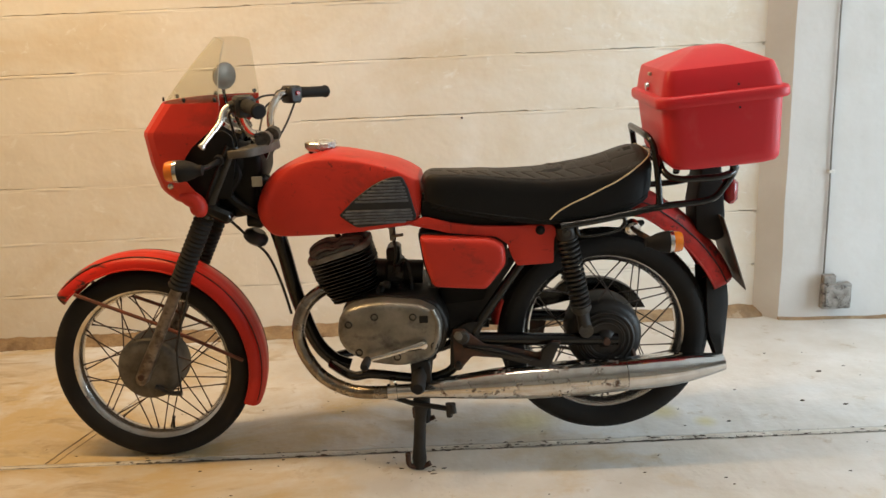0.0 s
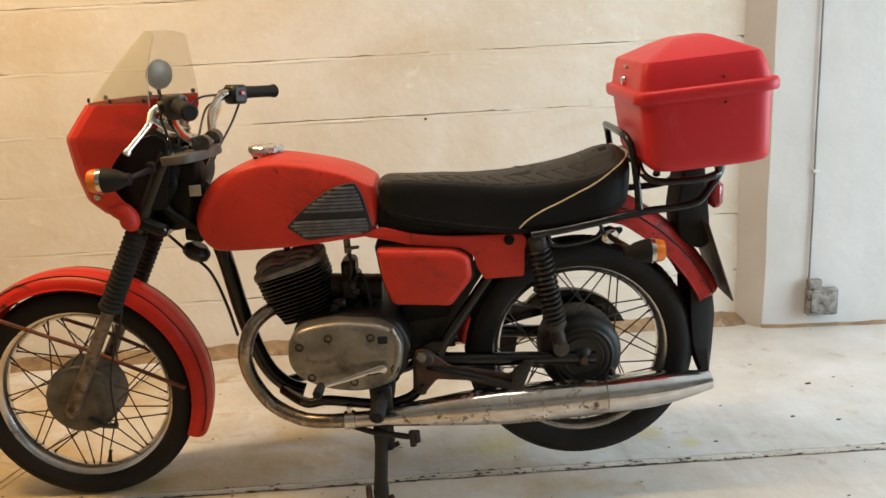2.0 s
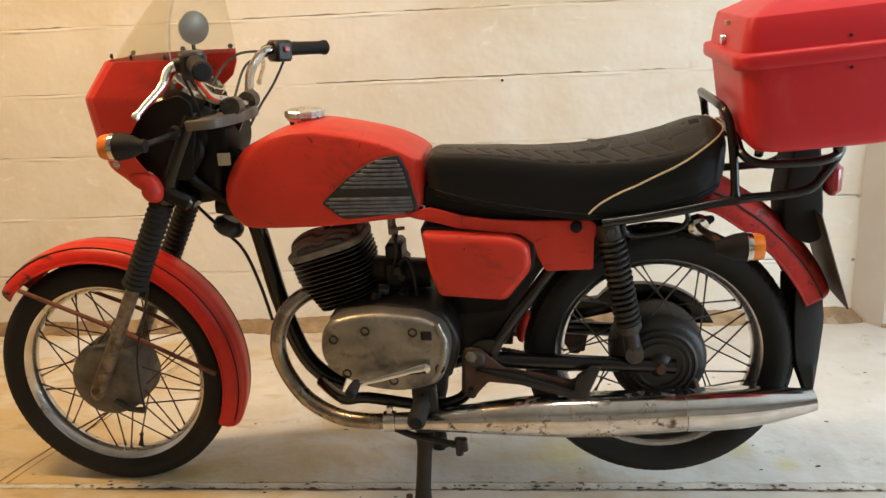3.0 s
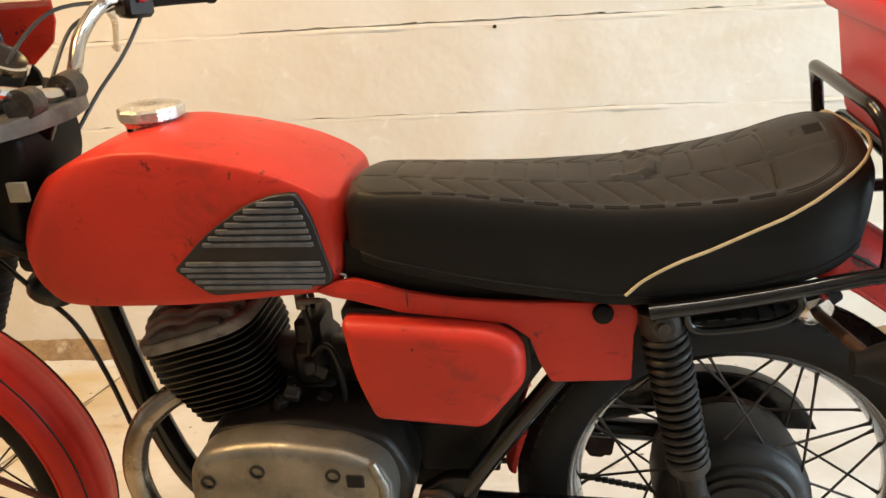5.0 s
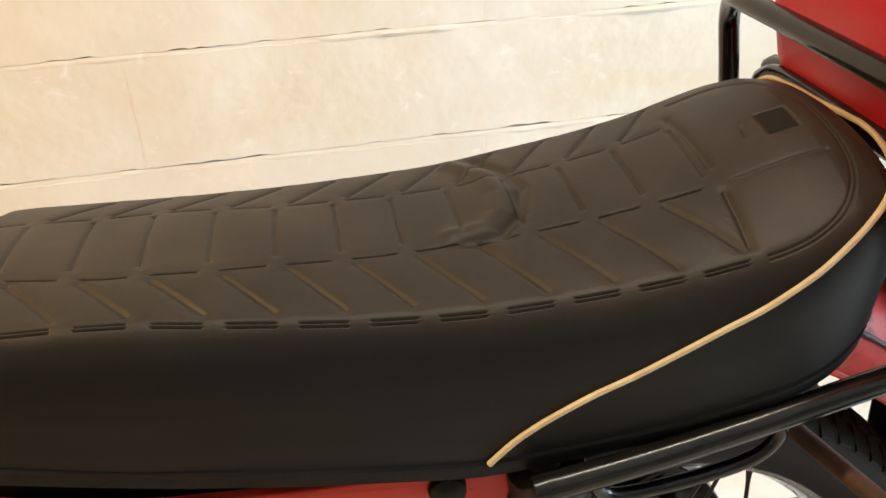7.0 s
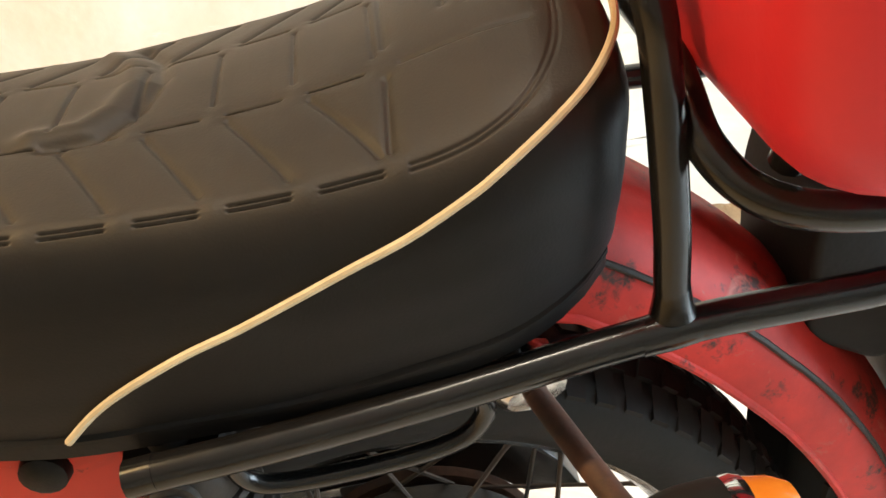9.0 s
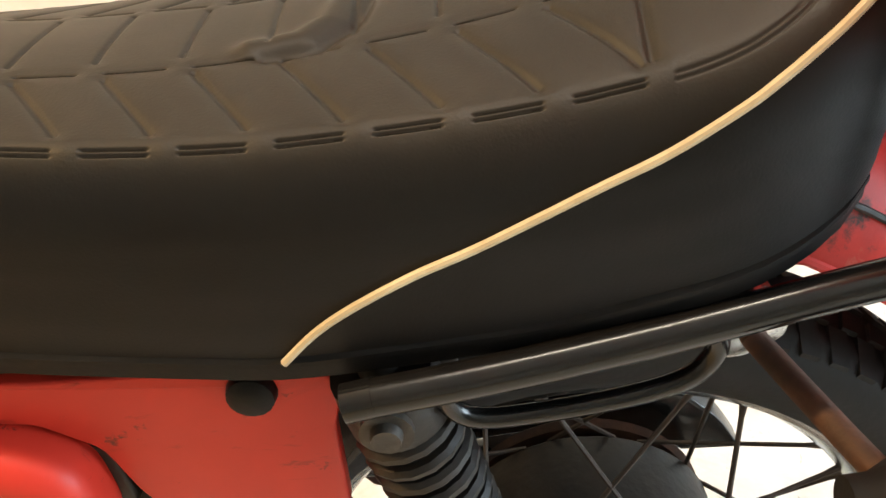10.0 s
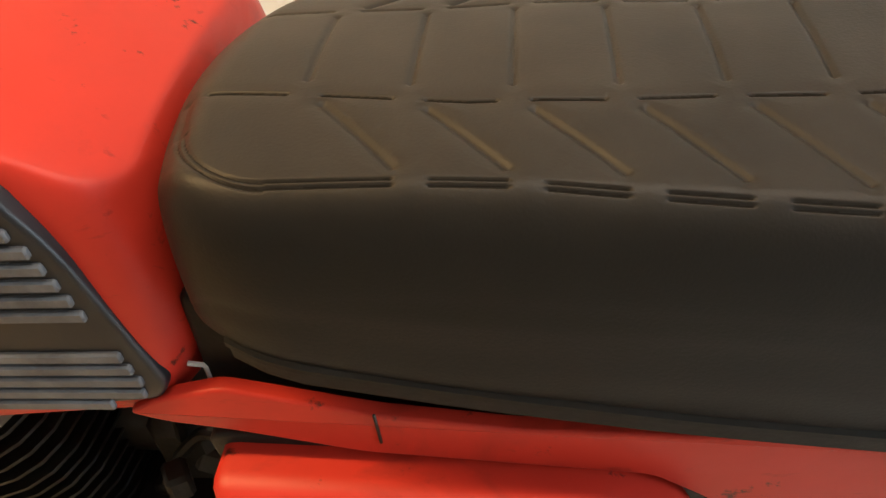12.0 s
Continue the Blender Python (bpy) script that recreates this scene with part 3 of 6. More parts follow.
P("brake_lever", g, ALU_DARK, fw)
P("valve", Geo().tube([(-0.806, 0, 0.078), (-0.803, 0, 0.105), (-0.802, 0, 0.112)], [0.004, 0.004, 0.006], 8), PLASTIC, fw)
P("axle", Geo().tube([(-0.835, -0.118, 0.29), (-0.835, 0.118, 0.29)], 0.009, 10), RUST, fw)
# rear brake plate
g = Geo().lathe([(-0.094, 0.0), (-0.094, 0.016), (-0.088, 0.022), (-0.080, 0.028), (-0.080, 0.046), (-0.084, 0.048), (-0.084, 0.052), (-0.079, 0.054), (-0.079, 0.060), (-0.083, 0.062), (-0.082, 0.066), (-0.077, 0.068), (-0.076, 0.074), (-0.080, 0.076), (-0.078, 0.080), (-0.072, 0.082), (-0.070, 0.088), (-0.064, 0.098), (-0.055, 0.103)], rm, 48)
P("brake_plate", g, DIRTY, rw_, angle=50)
P("axle", Geo().tube([(0.487, -0.125, 0.361), (0.487, 0.125, 0.361)], 0.010, 10), RUST, rw_)
P("brake_lever", Geo().tube([(0.545, -0.078, 0.361), (0.565, -0.085, 0.315), (0.572, -0.085, 0.287)], [0.010, 0.007, 0.009], 8), RUST, rw_)
P("sprocket", Geo().lathe([(0.056, 0.05), (0.056, 0.098), (0.062, 0.102), (0.066, 0.098), (0.066, 0.05)], rm, 44, True), RUST, rw_)


# ---- mudguards ----
def mudguard(name, cx, cz, a0, a1, radius, half, drop, material, label, steps=48):
    g = Geo()
    sec = [(-1.0, 0.0), (-0.985, 0.30), (-0.90, 0.58), (-0.72, 0.80), (-0.42, 0.95), (-0.30, 0.955), (-0.27, 0.985), (0, 1.0), (0.27, 0.985), (0.30, 0.955), (0.42, 0.95), (0.72, 0.80), (0.90, 0.58), (0.985, 0.30), (1.0, 0.0)]
    rr = []
    for i in range(steps + 1):
        t = i / steps
        a = radians(a0 + (a1 - a0) * t)
        r = radius(a0 + (a1 - a0) * t)
        tip = 1 - 0.25 * max(0, 1 - t / 0.04) - 0.15 * max(0, 1 - (1 - t) / 0.04)
        outer = [(cx + (r - drop * (1 - k)) * math.cos(a), y * half * tip, cz + (r - drop * (1 - k)) * math.sin(a)) for y, k in sec]
        inner = [(cx + (r - 0.002 - drop * (1 - k)) * math.cos(a), y * (half - 0.002) * tip, cz + (r - 0.002 - drop * (1 - k)) * math.sin(a)) for y, k in sec[::-1]]
        rr.append(outer + inner)
    g.rings(rr, True, True, True)
    return P(name, g, material, None, label)


fr = mudguard("front_mudguard", -0.835, 0.290, 138, -24, lambda a: 0.338 + 0.008 * math.sin(radians(a)), 0.058, 0.040, RED_CHIP, "chipped red front mudguard")
for s in (-1, 1):
    ring = lambda a, d: (-0.835 + (0.338 + 0.008 * math.sin(radians(a)) - d) * math.cos(radians(a)), 0.290 + (0.338 + 0.008 * math.sin(radians(a)) - d) * math.sin(radians(a)))
    # thin dark tube along the crease
    line = [(ring(a, 0.0075)[0], s * 0.0425, ring(a, 0.0075)[1]) for a in range(132, -23, -4)]
    P("guard_seam", Geo().tube(line, 0.0016, 6), DIRTY, fr, "thin dark line along the crease")
    line = [(ring(a, 0.0395)[0], s * 0.0585, ring(a, 0.0395)[1]) for a in range(134, -23, -4)]
    P("guard_bead", Geo().tube(line, 0.0028, 8), RED_CHIP, fr)
    g = Geo().tube([(-1.018, s * 0.060, 0.528), (-0.785, s * 0.066, 0.432), (-0.552, s * 0.060, 0.312)], 0.0055, 8)
    P("mudguard_stay", g, STAY, None, "thin rusty red stay rod")
rear_r = lambda a: interp(a, [(15, 0.398), (40, 0.405), (53, 0.412), (65, 0.424), (76, 0.440), (110, 0.375), (150, 0.330), (200, 0.318)])
mudguard("rear_mudguard", 0.487, 0.345, 24, 79, rear_r, 0.080, 0.066, RED_OLD, "scuffed red rear mudguard", 60)
mudguard("front_extension", 0.487, 0.345, 156, 170, lambda a: rear_r(a) - 0.004, 0.070, 0.016, RED_OLD, "dirty red front end of the rear mudguard", 24)
for s in (-1, 1):
    edge = [(0.487 + (rear_r(a) - 0.065) * math.cos(radians(a)), s * 0.080, 0.345 + (rear_r(a) - 0.065) * math.sin(radians(a))) for a in range(26, 79, 4)]
    seam = [(0.487 + (rear_r(a) - 0.029) * math.cos(radians(a)), s * 0.0735, 0.345 + (rear_r(a) - 0.029) * math.sin(radians(a))) for a in range(26, 79, 3)]
    P("guard_seam", Geo().tube(seam, 0.0022, 6), DIRTY, None, "thin dark line along the crease")
    P("guard_bead", Geo().tube(edge, 0.0030, 8), RED_OLD)
P("guard_bracket", Geo().tube([(0.545, -0.064, 0.712), (0.545, -0.05, 0.730), (0.545, 0.05, 0.730), (0.545, 0.064, 0.712)], 0.010, 10), BLACK)
P("tail_plate", Geo().plate(rounded([(0.530, 0.668), (0.532, 0.690), (0.588, 0.696), (0.592, 0.686), (0.565, 0.662)], 0.008), -0.090, -0.083, 0.002), DEEP_BLACK)
# rubber flap under the rear mudguard
rows = []
for i in range(15):
    t = i / 14
    cx = interp(t, [(0, 0.832), (0.25, 0.842), (0.6, 0.838), (1, 0.838)])
    z = 0.520 - 0.29 * t
    hw = 0.068 - 0.012 * t - 0.030 * max(0.0, t - 0.6) / 0.4
    sd = interp(t, [(0, 0.062), (0.25, 0.070), (0.55, 0.058), (0.8, 0.028), (1, 0.008)])
    rows.append([(cx - sd, -hw, z), (cx - sd * 0.4, -hw * 0.97, z), (cx - 0.006, -hw * 0.75, z), (cx, 0, z), (cx - 0.006, hw * 0.75, z), (cx - sd * 0.4, hw * 0.97, z), (cx - sd, hw, z),
                 (cx - sd - 0.002, hw - 0.004, z), (cx - sd * 0.4 - 0.004, hw * 0.9, z), (cx - 0.010, 0, z), (cx - sd * 0.4 - 0.004, -hw * 0.9, z), (cx - sd - 0.002, -hw + 0.004, z)])
P("mud_flap", Geo().rings(rows, True, True, True), RUBBER, None, "black rubber mud flap")

# ---- front fork ----
fork_x = lambda z: -0.835 + (z - 0.290) * 0.505
for s in (-1, 1):
    f = group_part("fork_leg", "fork leg with black rubber gaiter")
    ln = lambda z: (fork_x(z), s * 0.092, z)
    P("slider", Geo().tube([ln(0.262), ln(0.275), ln(0.31), ln(0.40), ln(0.57)], [0.012, 0.019, 0.0195, 0.0165, 0.0165], 14), BROWNED, f, "scratched rust-browned metal slider")
    pts, rs = [], []
    for i in range(34):
        z = 0.548 + 0.20 * i / 33
        pts.append(ln(z))
        rs.append((0.0285 if i % 2 else 0.0245) + 0.002 * (i < 3))
    P("gaiter", Geo().tube(pts, rs, 16), RUBBER, f)
    P("upper_tube", Geo().tube([ln(0.74), ln(0.94)], 0.023, 14), BLACK, f)
g = Geo()
tilt = Matrix.Translation((-0.462, 0, 0.924)) @ Matrix.Rotation(radians(-4), 4, "Y")
sh = rounded([(-0.062, -0.118), (0.01, -0.125), (0.045, -0.075), (0.062, 0.0), (0.045, 0.075), (0.01, 0.125), (-0.062, 0.118), (-0.05, 0.05), (-0.05, -0.05)], 0.02)
P("top_yoke", g.plate(sh, 0.010, -0.012, 0.004, tilt @ Matrix(((1, 0, 0, 0), (0, 0, 1, 0), (0, 1, 0, 0), (0, 0, 0, 1)))), HUBGREY, None, "dull cast aluminium top yoke")
for s in (-1, 1):
    g = Geo().lathe([(0.0, 0.0), (0.0, 0.014), (0.010, 0.014), (0.013, 0.010), (0.013, 0)], Matrix.Translation((-0.512, s * 0.092, 0.934)) @ Matrix.Rotation(radians(-90), 4, "Y"), 6)
    P("yoke_bolt", g, CHROME)
g = Geo().lathe([(0.0, 0.0), (0.0, 0.018), (0.012, 0.018), (0.016, 0.012), (0.016, 0)], Matrix.Translation((-0.440, 0, 0.934)) @ Matrix.Rotation(radians(-90), 4, "Y"), 6)
P("yoke_nut", g, CHROME)
P("bottom_yoke", Geo().box(-0.062, 0.062, -0.12, 0.12, -0.018, 0.018, 0.010, Matrix.Translation((-0.580, 0, 0.770)) @ Matrix.Rotation(radians(27), 4, "Y")), BLACK)
P("steering_head", Geo().tube([(-0.545, 0, 0.755), (-0.450, 0, 0.930)], 0.030, 16), BLACK)
# headlamp shell and dark brackets inside the fairing
hl = Matrix.Translation((-0.60, 0, 0.905)) @ Matrix.Rotation(radians(180), 4, "Z")
P("headlamp_shell", Geo().lathe([(-0.09, 0.0), (-0.085, 0.035), (-0.06, 0.07), (-0.02, 0.088), (0.03, 0.092), (0.10, 0.092), (0.115, 0.085), (0.115, 0.0)], hl, 32), BLACK)
for s in (-1, 1):
    g = Geo().plate(rounded([(-0.655, 0.84), (-0.575, 0.80), (-0.520, 0.80), (-0.500, 0.90), (-0.500, 0.965), (-0.525, 0.985), (-0.60, 0.965), (-0.65, 0.92)], 0.012), s * 0.108, s * 0.100, 0.002)
    P("headlamp_bracket", g, DEEP_BLACK)
P("wiring_clump", Geo().tube(curve([(-0.52, -0.08, 0.90), (-0.50, -0.095, 0.86), (-0.53, -0.09, 0.81), (-0.50, -0.08, 0.77), (-0.46, -0.06, 0.74)], 5), 0.012, 8), DEEP_BLACK)
# added block, outlined to fit the camera's view, fills the dark area here
filler_line = [(-0.560, 0.965), (-0.525, 0.925), (-0.440, 0.915), (-0.440, 0.858), (-0.462, 0.818), (-0.470, 0.746), (-0.530, 0.734), (-0.570, 0.748), (-0.598, 0.825), (-0.604, 0.890)]
P("headstock_filler", Geo().bevelled(filler_line, 0.022, -0.074, 0.074, 0.018), DEEP_BLACK, None, "black filler block in the dark area round the steering head")
P("rubber_boot", Geo().tube([(-0.455, -0.03, 0.735), (-0.470, -0.03, 0.725), (-0.500, -0.03, 0.728)], [0.020, 0.028, 0.024], 14), DEEP_BLACK)
P("steering_cover", Geo().tube([(-0.60, -0.03, 0.86), (-0.56, -0.03, 0.885), (-0.50, -0.03, 0.90), (-0.475, -0.03, 0.905)], [0.04, 0.058, 0.055, 0.035], 18), DEEP_BLACK)
P("ignition_label", Geo().box(-0.468, -0.440, -0.082, -0.0755, 0.825, 0.852, 0.001), LABEL, None, "small pale label plate")

# ---- fairing, screen ----
XR = [(0.795, -0.592), (0.82, -0.604), (0.853, -0.626), (0.88, -0.634), (0.906, -0.630), (0.946, -0.600), (0.998, -0.534), (1.03, -0.519), (1.06, -0.516)]
XF = [(0.795, -0.690), (0.83, -0.722), (0.90, -0.738), (0.985, -0.748), (1.03, -0.715), (1.06, -0.692)]
HWD = [(0.795, 0.118), (0.83, 0.135), (0.90, 0.148), (0.985, 0.152), (1.06, 0.142)]
rows_o, rows_i = [], []
for i in range(27):
    z = 0.795 + 0.265 * i / 26
    xr, xf, w = interp(z, XR), interp(z, XF), interp(z, HWD)
    line = [(xr, -w), (xr * 0.6 + xf * 0.4, -w * 1.0), (xf + 0.050, -w * 0.96), (xf + 0.030, -w * 0.88), (xf + 0.012, -w * 0.72), (xf, -w * 0.4), (xf, 0)]
    line = line + [(x, -y) for x, y in line[-2::-1]]
    rows_o.append([(x + 0.25 * max(0.0, y), y, z) for x, y in line])
    rows_i.append([(x + 0.25 * max(0.0, y) + (0.004 if abs(y) < 0.12 else 0.0), y * 0.972, z) for x, y in line])
g = Geo()
n = len(rows_o[0])
g.rings([o + ii[::-1] for o, ii in zip(rows_o, rows_i)], True, True, True)
P("fairing", g, RED, None, "glossy red handlebar fairing", 14)
for s in (-1, 1):
    lip = curve([(-0.655, s * 0.120, 0.815), (-0.615, s * 0.122, 0.800), (-0.608, s * 0.120, 0.780), (-0.618, s * 0.116, 0.763)], 5)
    P("fairing_lip", Geo().tube(lip, [0.010, 0.014, 0.018, 0.021, 0.022, 0.022, 0.022, 0.022, 0.023, 0.024, 0.025, 0.025, 0.024, 0.022, 0.018, 0.010], 14), RED)
for x, z, w in ((-0.668, 0.846, 0.143),):
    for s in (-1, 1):
        g = Geo().lathe([(0, 0), (0, 0.008), (s * 0.004, 0.008), (s * 0.006, 0.005), (s * 0.006, 0)], Matrix.Translation((x, s * w, z)) @ AX_Y, 12)
        P("fairing_bolt", g, PITTED)
rows = []
for i in range(17):
    v = i / 16
    ring = []
    for j in range(25):
        u = -1 + 2 * j / 24
        bx, by, bz = -0.706 + 0.190 * abs(u) ** 2.4, 0.140 * u, 1.052
        tx, ty, tz = -0.548 + 0.045 * u * u, 0.088 * u, 1.222 - 0.012 * abs(u) ** 6
        bow = 0.005 * math.sin(math.pi * v)
        ring.append((bx + (tx - bx) * v - bow + 0.25 * max(0.0, by + (ty - by) * v * v), by + (ty - by) * v * v, bz + (tz - bz) * v))
    rows.append(ring)
back = [[(x + 0.0025, y * 0.985, z) for x, y, z in r] for r in rows]
g = Geo().rings([r + b[::-1] for r, b in zip(rows, back)], True, True, True)
screen = P("windscreen", g, GLASS, None, "clear scratched acrylic windscreen")
screen.visible_shadow = False
# pale tube stands in for the bright glint along the sheet's edge
edge = [rows[i][0] for i in range(17)] + [rows[16][j] for j in range(1, 12)]
P("screen_edge", Geo().tube(edge, 0.0010, 6), PALE_EDGE, screen, "pale line drawn for the bright edge of the screen")
for u in (-0.98, -0.72, -0.28, 0.28, 0.72, 0.98):
    x, y = -0.702 + 0.185 * abs(u) ** 2.4 + 0.0355 * max(0.0, u), 0.142 * u
    g = Geo().lathe([(0, 0), (0, 0.006), (-0.004, 0.006), (-0.006, 0.003), (-0.006, 0)], Matrix.Translation((x, y, 1.066)) @ Matrix.Rotation(math.atan2(y, -0.12) + math.pi, 4, "Z"), 10)
    P("screen_bolt", g, DIRTY, screen)

# ---- handlebar and controls ----
half_bar = [(-0.430, 0, 0.948), (-0.432, 0.06, 0.950), (-0.446, 0.105, 0.965), (-0.452, 0.150, 1.005), (-0.438, 0.195, 1.040), (-0.415, 0.235, 1.048), (-0.325, 0.350, 1.040)]
line = curve([(-0.364, -0.345, 1.055)] + [(x - 0.012, -y, z + 0.014) for x, y, z in half_bar[-2:0:-1]] + half_bar, 6)
bar = P("handlebar", Geo().tube(line, 0.011, 14), PITTED, None, "chrome handlebar with rust specks")
for s in (-1, 1):
    dx, dz = (-0.012, 0.014) if s < 0 else (0, 0)
    a, b = Vector((-0.418 + dx, s * 0.232, 1.048 + dz)), Vector((-0.318 + dx - (0.030 if s < 0 else 0), s * 0.358, 1.039 + dz))
    pts = [a.lerp(b, t) for t in (0.25, 0.28, 0.5, 0.9, 0.93, 0.97, 1.0)]
    P("grip", Geo().tube(pts, [0.016, 0.0175, 0.0165, 0.0165, 0.019, 0.019, 0.015], 16), RUBBER, bar, "black rubber grip")
    m = Matrix.Translation(a.lerp(b, 0.12)) @ (b - a).to_track_quat("X", "Z").to_matrix().to_4x4()
    sw = P("switch_housing", Geo().box(-0.026, 0.022, -0.026, 0.024, -0.030, 0.022, 0.007, m), PLASTIC, bar)
    if s > 0:
        P("switch_button", Geo().box(-0.008, 0.008, -0.032, -0.026, -0.006, 0.006, 0.002, m), REDLENS, sw, "small red switch button")
    p0 = a + Vector((-0.012, 0.01 * s, 0.0))
    lv = curve([p0, p0 + Vector((-0.028, s * 0.015, -0.012)), p0 + Vector((-0.035, s * 0.04, -0.040)), p0 + Vector((-0.058, s * 0.075, -0.072)), p0 + Vector((-0.072, s * 0.095, -0.092))], 4)
    P("lever", Geo().tube(lv, [0.009, 0.009, 0.009, 0.009, 0.008, 0.008, 0.0075, 0.007, 0.0065, 0.006, 0.006, 0.0055, 0.0055, 0.0055, 0.006, 0.009, 0.007], 10, flat=0.8), ALLOY, bar, "polished alloy lever with ball end")
    P("lever_perch", Geo().tube([a + Vector((0.006, 0, 0.002)), p0 + Vector((-0.018, 0.008 * s, -0.006))], [0.018, 0.014], 12), DIRTY, bar)
# bar clamps on the yoke
for s in (-1, 1):
    P("bar_clamp", Geo().tube([(-0.430, s * 0.035, 0.948), (-0.430, s * 0.068, 0.950)], 0.022, 14), ALU_DARK, bar)
# instruments behind the screen
for s in (-1, 1):
    m = Matrix.Translation((-0.535, s * 0.048, 0.975)) @ Matrix.Rotation(radians(-55), 4, "Y")
    gg = group_part("instrument", "round black instrument")
    P("case", Geo().lathe([(-0.05, 0), (-0.05, 0.030), (-0.03, 0.040), (0.02, 0.042), (0.026, 0.038), (0.026, 0)], m, 28), PLASTIC, gg)
    P("bezel", Geo().lathe([(0.020, 0.043), (0.030, 0.042), (0.031, 0.037), (0.026, 0.036)], m, 28, True), CHROME, gg)
# round mirror on the far side
mir = group_part("mirror", "round mirror with dark back")
m = Matrix.Translation((-0.572, 0.13, 1.112)) @ Matrix.Rotation(radians(8), 4, "Y") @ Matrix.Rotation(radians(-38), 4, "Z")
P("shell", Geo().lathe([(-0.018, 0), (-0.017, 0.02), (-0.010, 0.034), (0.0, 0.039), (0.004, 0.038), (0.004, 0.0)], m, 28), OLD_GLASS, mir)
P("glass", Geo().lathe([(0.0045, 0), (0.0045, 0.034), (0.003, 0.036)], m, 28), OLD_GLASS, mir)
P("stalk", Geo().tube(curve([(-0.580, 0.13, 1.09), (-0.578, 0.135, 1.05), (-0.570, 0.135, 0.99)], 5), 0.005, 8), BLACK, mir)


def cable(pts, r=0.0032, name="cable", material=None):
    return P(name, Geo().tube(curve(pts, 6), r, 7), material or PLASTIC)


cable([(-0.395, 0.255, 1.03), (-0.415, 0.20, 0.97), (-0.435, 0.13, 0.92), (-0.455, 0.06, 0.86)])
cable([(-0.435, 0.22, 1.045), (-0.48, 0.14, 1.045), (-0.505, 0.06, 1.0), (-0.51, 0.02, 0.95), (-0.50, 0.0, 0.88)])
cable([(-0.43, 0.215, 1.035), (-0.465, 0.16, 1.02), (-0.475, 0.10, 0.965), (-0.48, 0.05, 0.90)])
cable([(-0.445, -0.22, 1.05), (-0.49, -0.15, 1.03), (-0.50, -0.08, 0.96), (-0.50, -0.05, 0.86)])
cable([(-0.56, -0.03, 0.73), (-0.50, -0.03, 0.665), (-0.455, -0.03, 0.615), (-0.425, -0.03, 0.53), (-0.405, -0.03, 0.44)], 0.004)
cable([(-0.598, -0.10, 0.75), (-0.655, -0.085, 0.61), (-0.69, -0.08, 0.50), (-0.735, -0.078, 0.36), (-0.738, -0.078, 0.225)], 0.003)


# ---- indicators ----
def indicator(x, y, z, way, stalk):
    ob = group_part("indicator", "orange indicator with black rubber body")
    m = Matrix.Translation((x, y, z)) @ (Matrix() if way > 0 else Matrix.Rotation(math.pi, 4, "Z"))
    P("body", Geo().lathe([(-0.060, 0), (-0.060, 0.0135), (-0.048, 0.0145), (-0.036, 0.021), (-0.020, 0.0262), (-0.006, 0.0282), (0, 0.0285), (0, 0)], m, 24), RUBBER, ob)
    P("ring", Geo().lathe([(0.0, 0.0285), (0.005, 0.0295), (0.010, 0.0285), (0.010, 0.026), (0.0, 0.026)], m, 28, True), CHROME, ob, "chrome ring")
    lens = [(0.009, 0.0275), (0.024, 0.0265), (0.032, 0.0235), (0.035, 0.014), (0.036, 0.0)]
    P("lens", Geo().lathe(lens, m, 28), ORANGE, ob, "amber lens")
    P("stalk", Geo().tube(curve(stalk, 4), 0.0070, 10), RUST if way > 0 else PLASTIC, ob)


indicator(-0.606, -0.245, 0.902, -1, [(-0.560, -0.245, 0.902), (-0.545, -0.20, 0.903), (-0.540, -0.115, 0.905)])
indicator(-0.606, 0.245, 0.902, -1, [(-0.560, 0.245, 0.902), (-0.545, 0.20, 0.903), (-0.540, 0.115, 0.905)])
for sg in (-1, 1):
    indicator(0.631, sg * 0.204, 0.664, 1, [(0.558, sg * 0.100, 0.674), (0.569, sg * 0.130, 0.671), (0.588, sg * 0.180, 0.666), (0.598, sg * 0.200, 0.664)])
for s in (-1, 1):
    P("indicator_nut", Geo().tube([(0.555, s * 0.084, 0.680), (0.556, s * 0.092, 0.678), (0.557, s * 0.103, 0.675), (0.558, s * 0.106, 0.674)], [0.022, 0.023, 0.022, 0.016], 10), PITTED, None, "pale corroded nut")
for s in (-1, 1):
    P("stalk_boss", Geo().tube([(-0.542, s * 0.105, 0.905), (-0.541, s * 0.128, 0.905)], [0.016, 0.013], 14), DIRTY)

# ---- tank ----
MY = -0.018          # the middle plane of the tank
SY = -0.052          # the middle plane of the seat
TXF = [(0.688, -0.424), (0.700, -0.438), (0.735, -0.470), (0.752, -0.474), (0.79, -0.462), (0.82, -0.444), (0.857, -0.414), (0.886, -0.375), (0.905, -0.335), (0.915, -0.310)]
TXR = [(0.705, -0.032), (0.720, -0.014), (0.758, -0.003), (0.80, -0.005), (0.83, -0.011), (0.85, -0.020), (0.868, -0.034), (0.89, -0.072), (0.912, -0.135)]
rings = []
along = [0.0, 0.004, 0.012, 0.025, 0.045, 0.07] + [0.10 + 0.806 * i / 26 for i in range(27)] + [0.925, 0.940, 0.955, 0.966, 0.975, 0.985, 0.993, 1.0]
